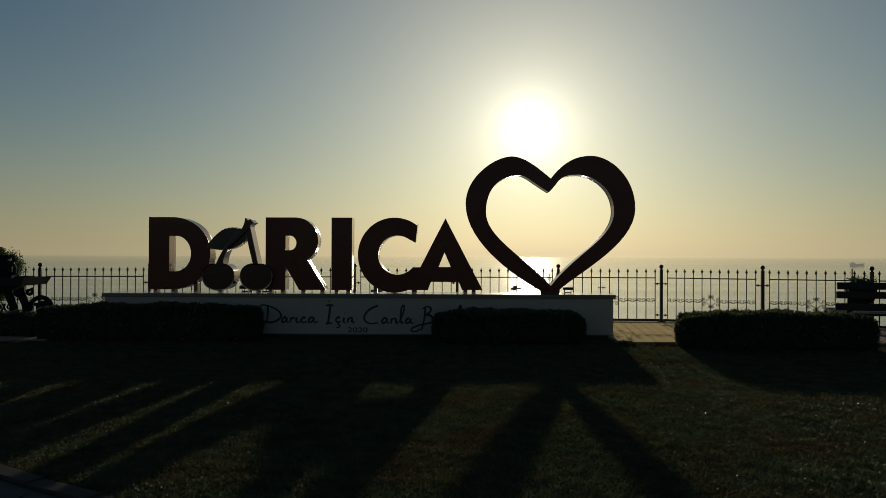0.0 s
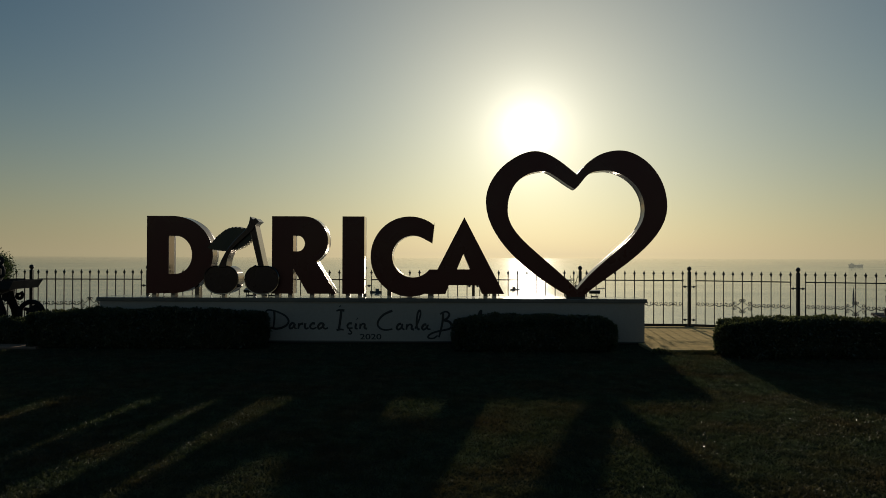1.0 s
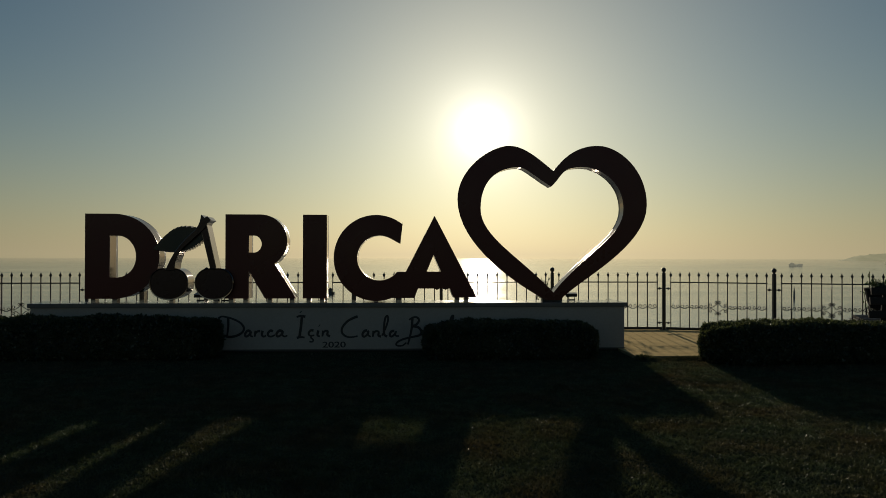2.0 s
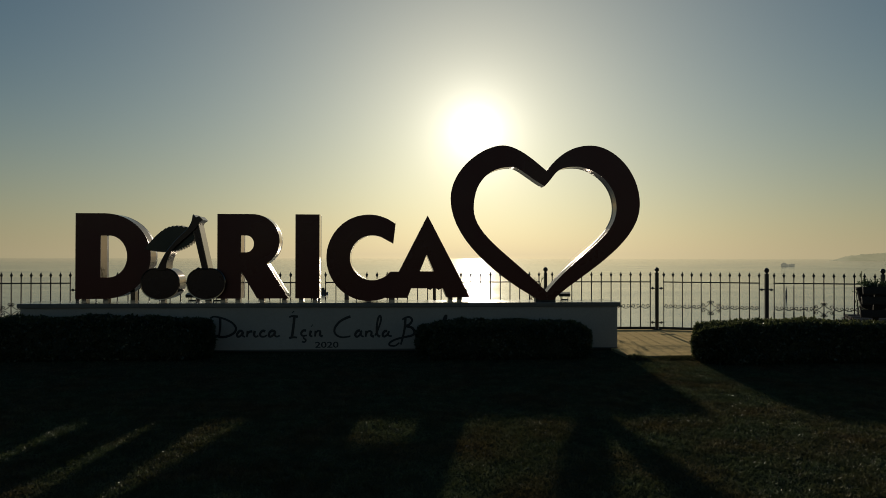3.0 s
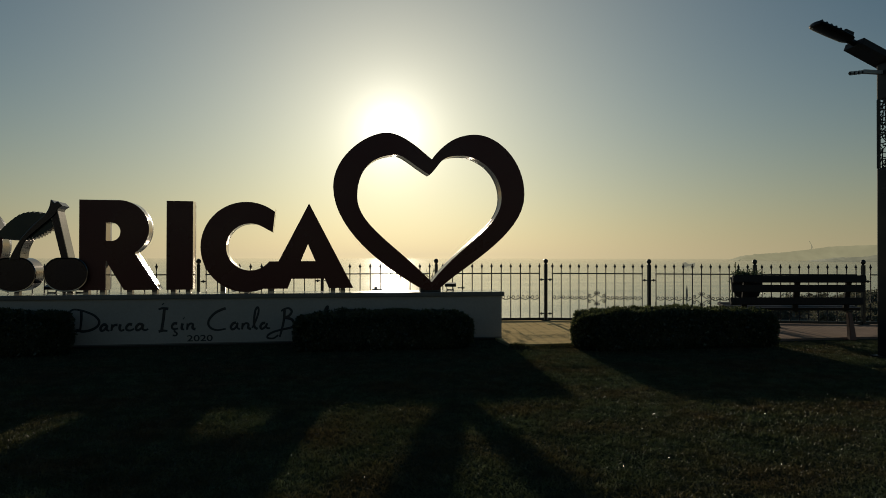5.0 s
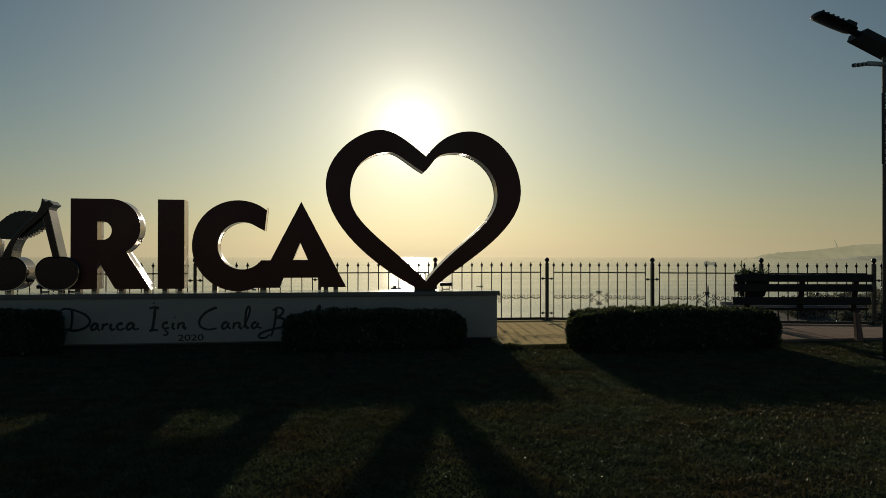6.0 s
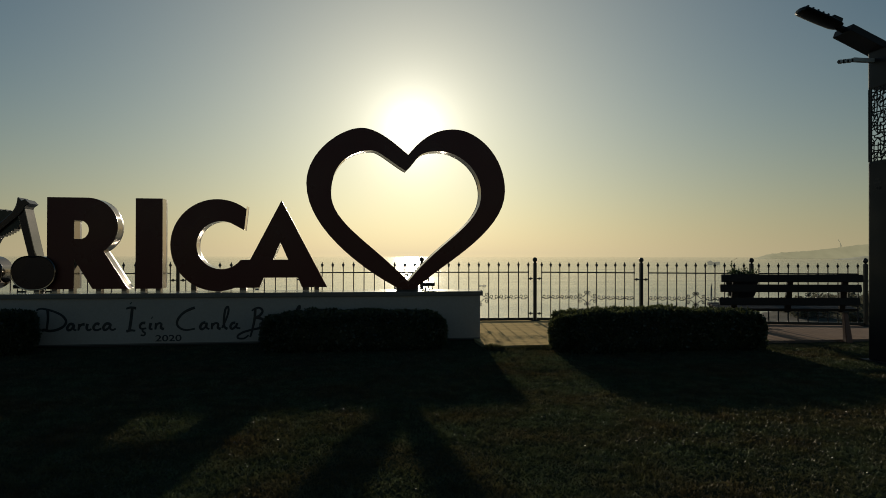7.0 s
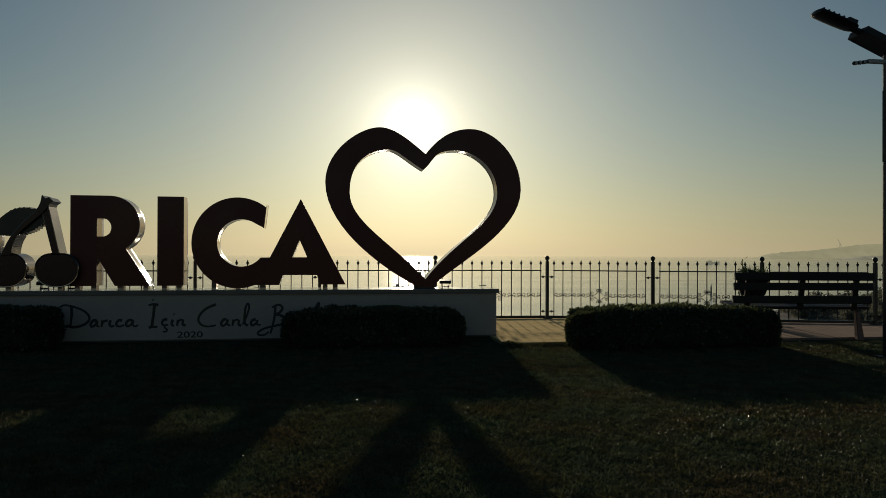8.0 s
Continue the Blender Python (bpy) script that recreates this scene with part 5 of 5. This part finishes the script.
# ---- pieces of the paved walk and its kerb ----
kerb_mesh = link_bm("kerb_stone", box(-0.245, -0.055, -0.045, 0.245, 0.055, 0.035, 0.008), M_KERB)
run, target = 0.0, 0.25
for (xa, ya), (xb, yb) in zip(LAWN_EDGE, LAWN_EDGE[1:]):
    seg = math.hypot(xb - xa, yb - ya)
    while run + seg >= target:
        t = (target - run) / seg
        piece("kerb_stone", kerb_mesh, pavement, pose(xa + (xb - xa) * t - 0.06, ya + (yb - ya) * t - 0.03, lawn_z(ya + (yb - ya) * t) - 0.008, 0, 0, math.degrees(math.atan2(yb - ya, xb - xa))))
        target += 0.5
    run += seg

sett_mesh = link_bm("paving_sett", box(-0.096, -0.096, -0.03, 0.096, 0.096, 0.0, 0.006), M_PAVE)


def on_walk(x, y, half):
    px, py = np.array([x - half, x + half, x - half, x + half]), np.array([y - half, y - half, y + half, y + half])
    return inside(px, py, walk_outline).all()


def small_setts(x, y):
    """The stretch of the walk that is laid in small stones."""
    return -4.4 < x < -0.4 and 2.2 < y < 5.0


verts, faces = [], []
for j in range(37):
    for i in range(32):
        x, y = -10.2 + 0.4 * i, 9.0 - 0.4 * j
        h = noise.noise((x * 3, y * 3, 0))
        if small_setts(x, y):
            for dx, dy in ((-0.1, -0.1), (-0.1, 0.1), (0.1, -0.1), (0.1, 0.1)):
                if on_walk(x + dx, y + dy, 0.1):
                    k = noise.noise(((x + dx) * 9, (y + dy) * 9, 2.0))
                    piece("paving_sett", sett_mesh, pavement, pose(x + dx, y + dy, lawn_z(y + dy) + 0.018 + 0.004 * k, 1.9 + 1.2 * k, 1.2 * h, 2 * k))
        elif on_walk(x, y, 0.2):
            z = lawn_z(y) + 0.018 + 0.002 * h
            n = len(verts)
            verts += [(x + a, y + b, z + c + lawn_z(y + b) - lawn_z(y)) for c in (-0.04, 0.0) for a, b in ((-0.195, -0.195), (0.195, -0.195), (0.195, 0.195), (-0.195, 0.195))]
            faces += [tuple(n + k for k in f) for f in ((3, 2, 1, 0), (4, 5, 6, 7), (0, 1, 5, 4), (1, 2, 6, 5), (2, 3, 7, 6), (3, 0, 4, 7))]
further = bpy.data.meshes.new("paving")
further.from_pydata(verts, [], faces)
further.materials.append(M_PAVE)
tagged(piece("paving", further, pavement), "grey stone paving slabs", kind="stuff")
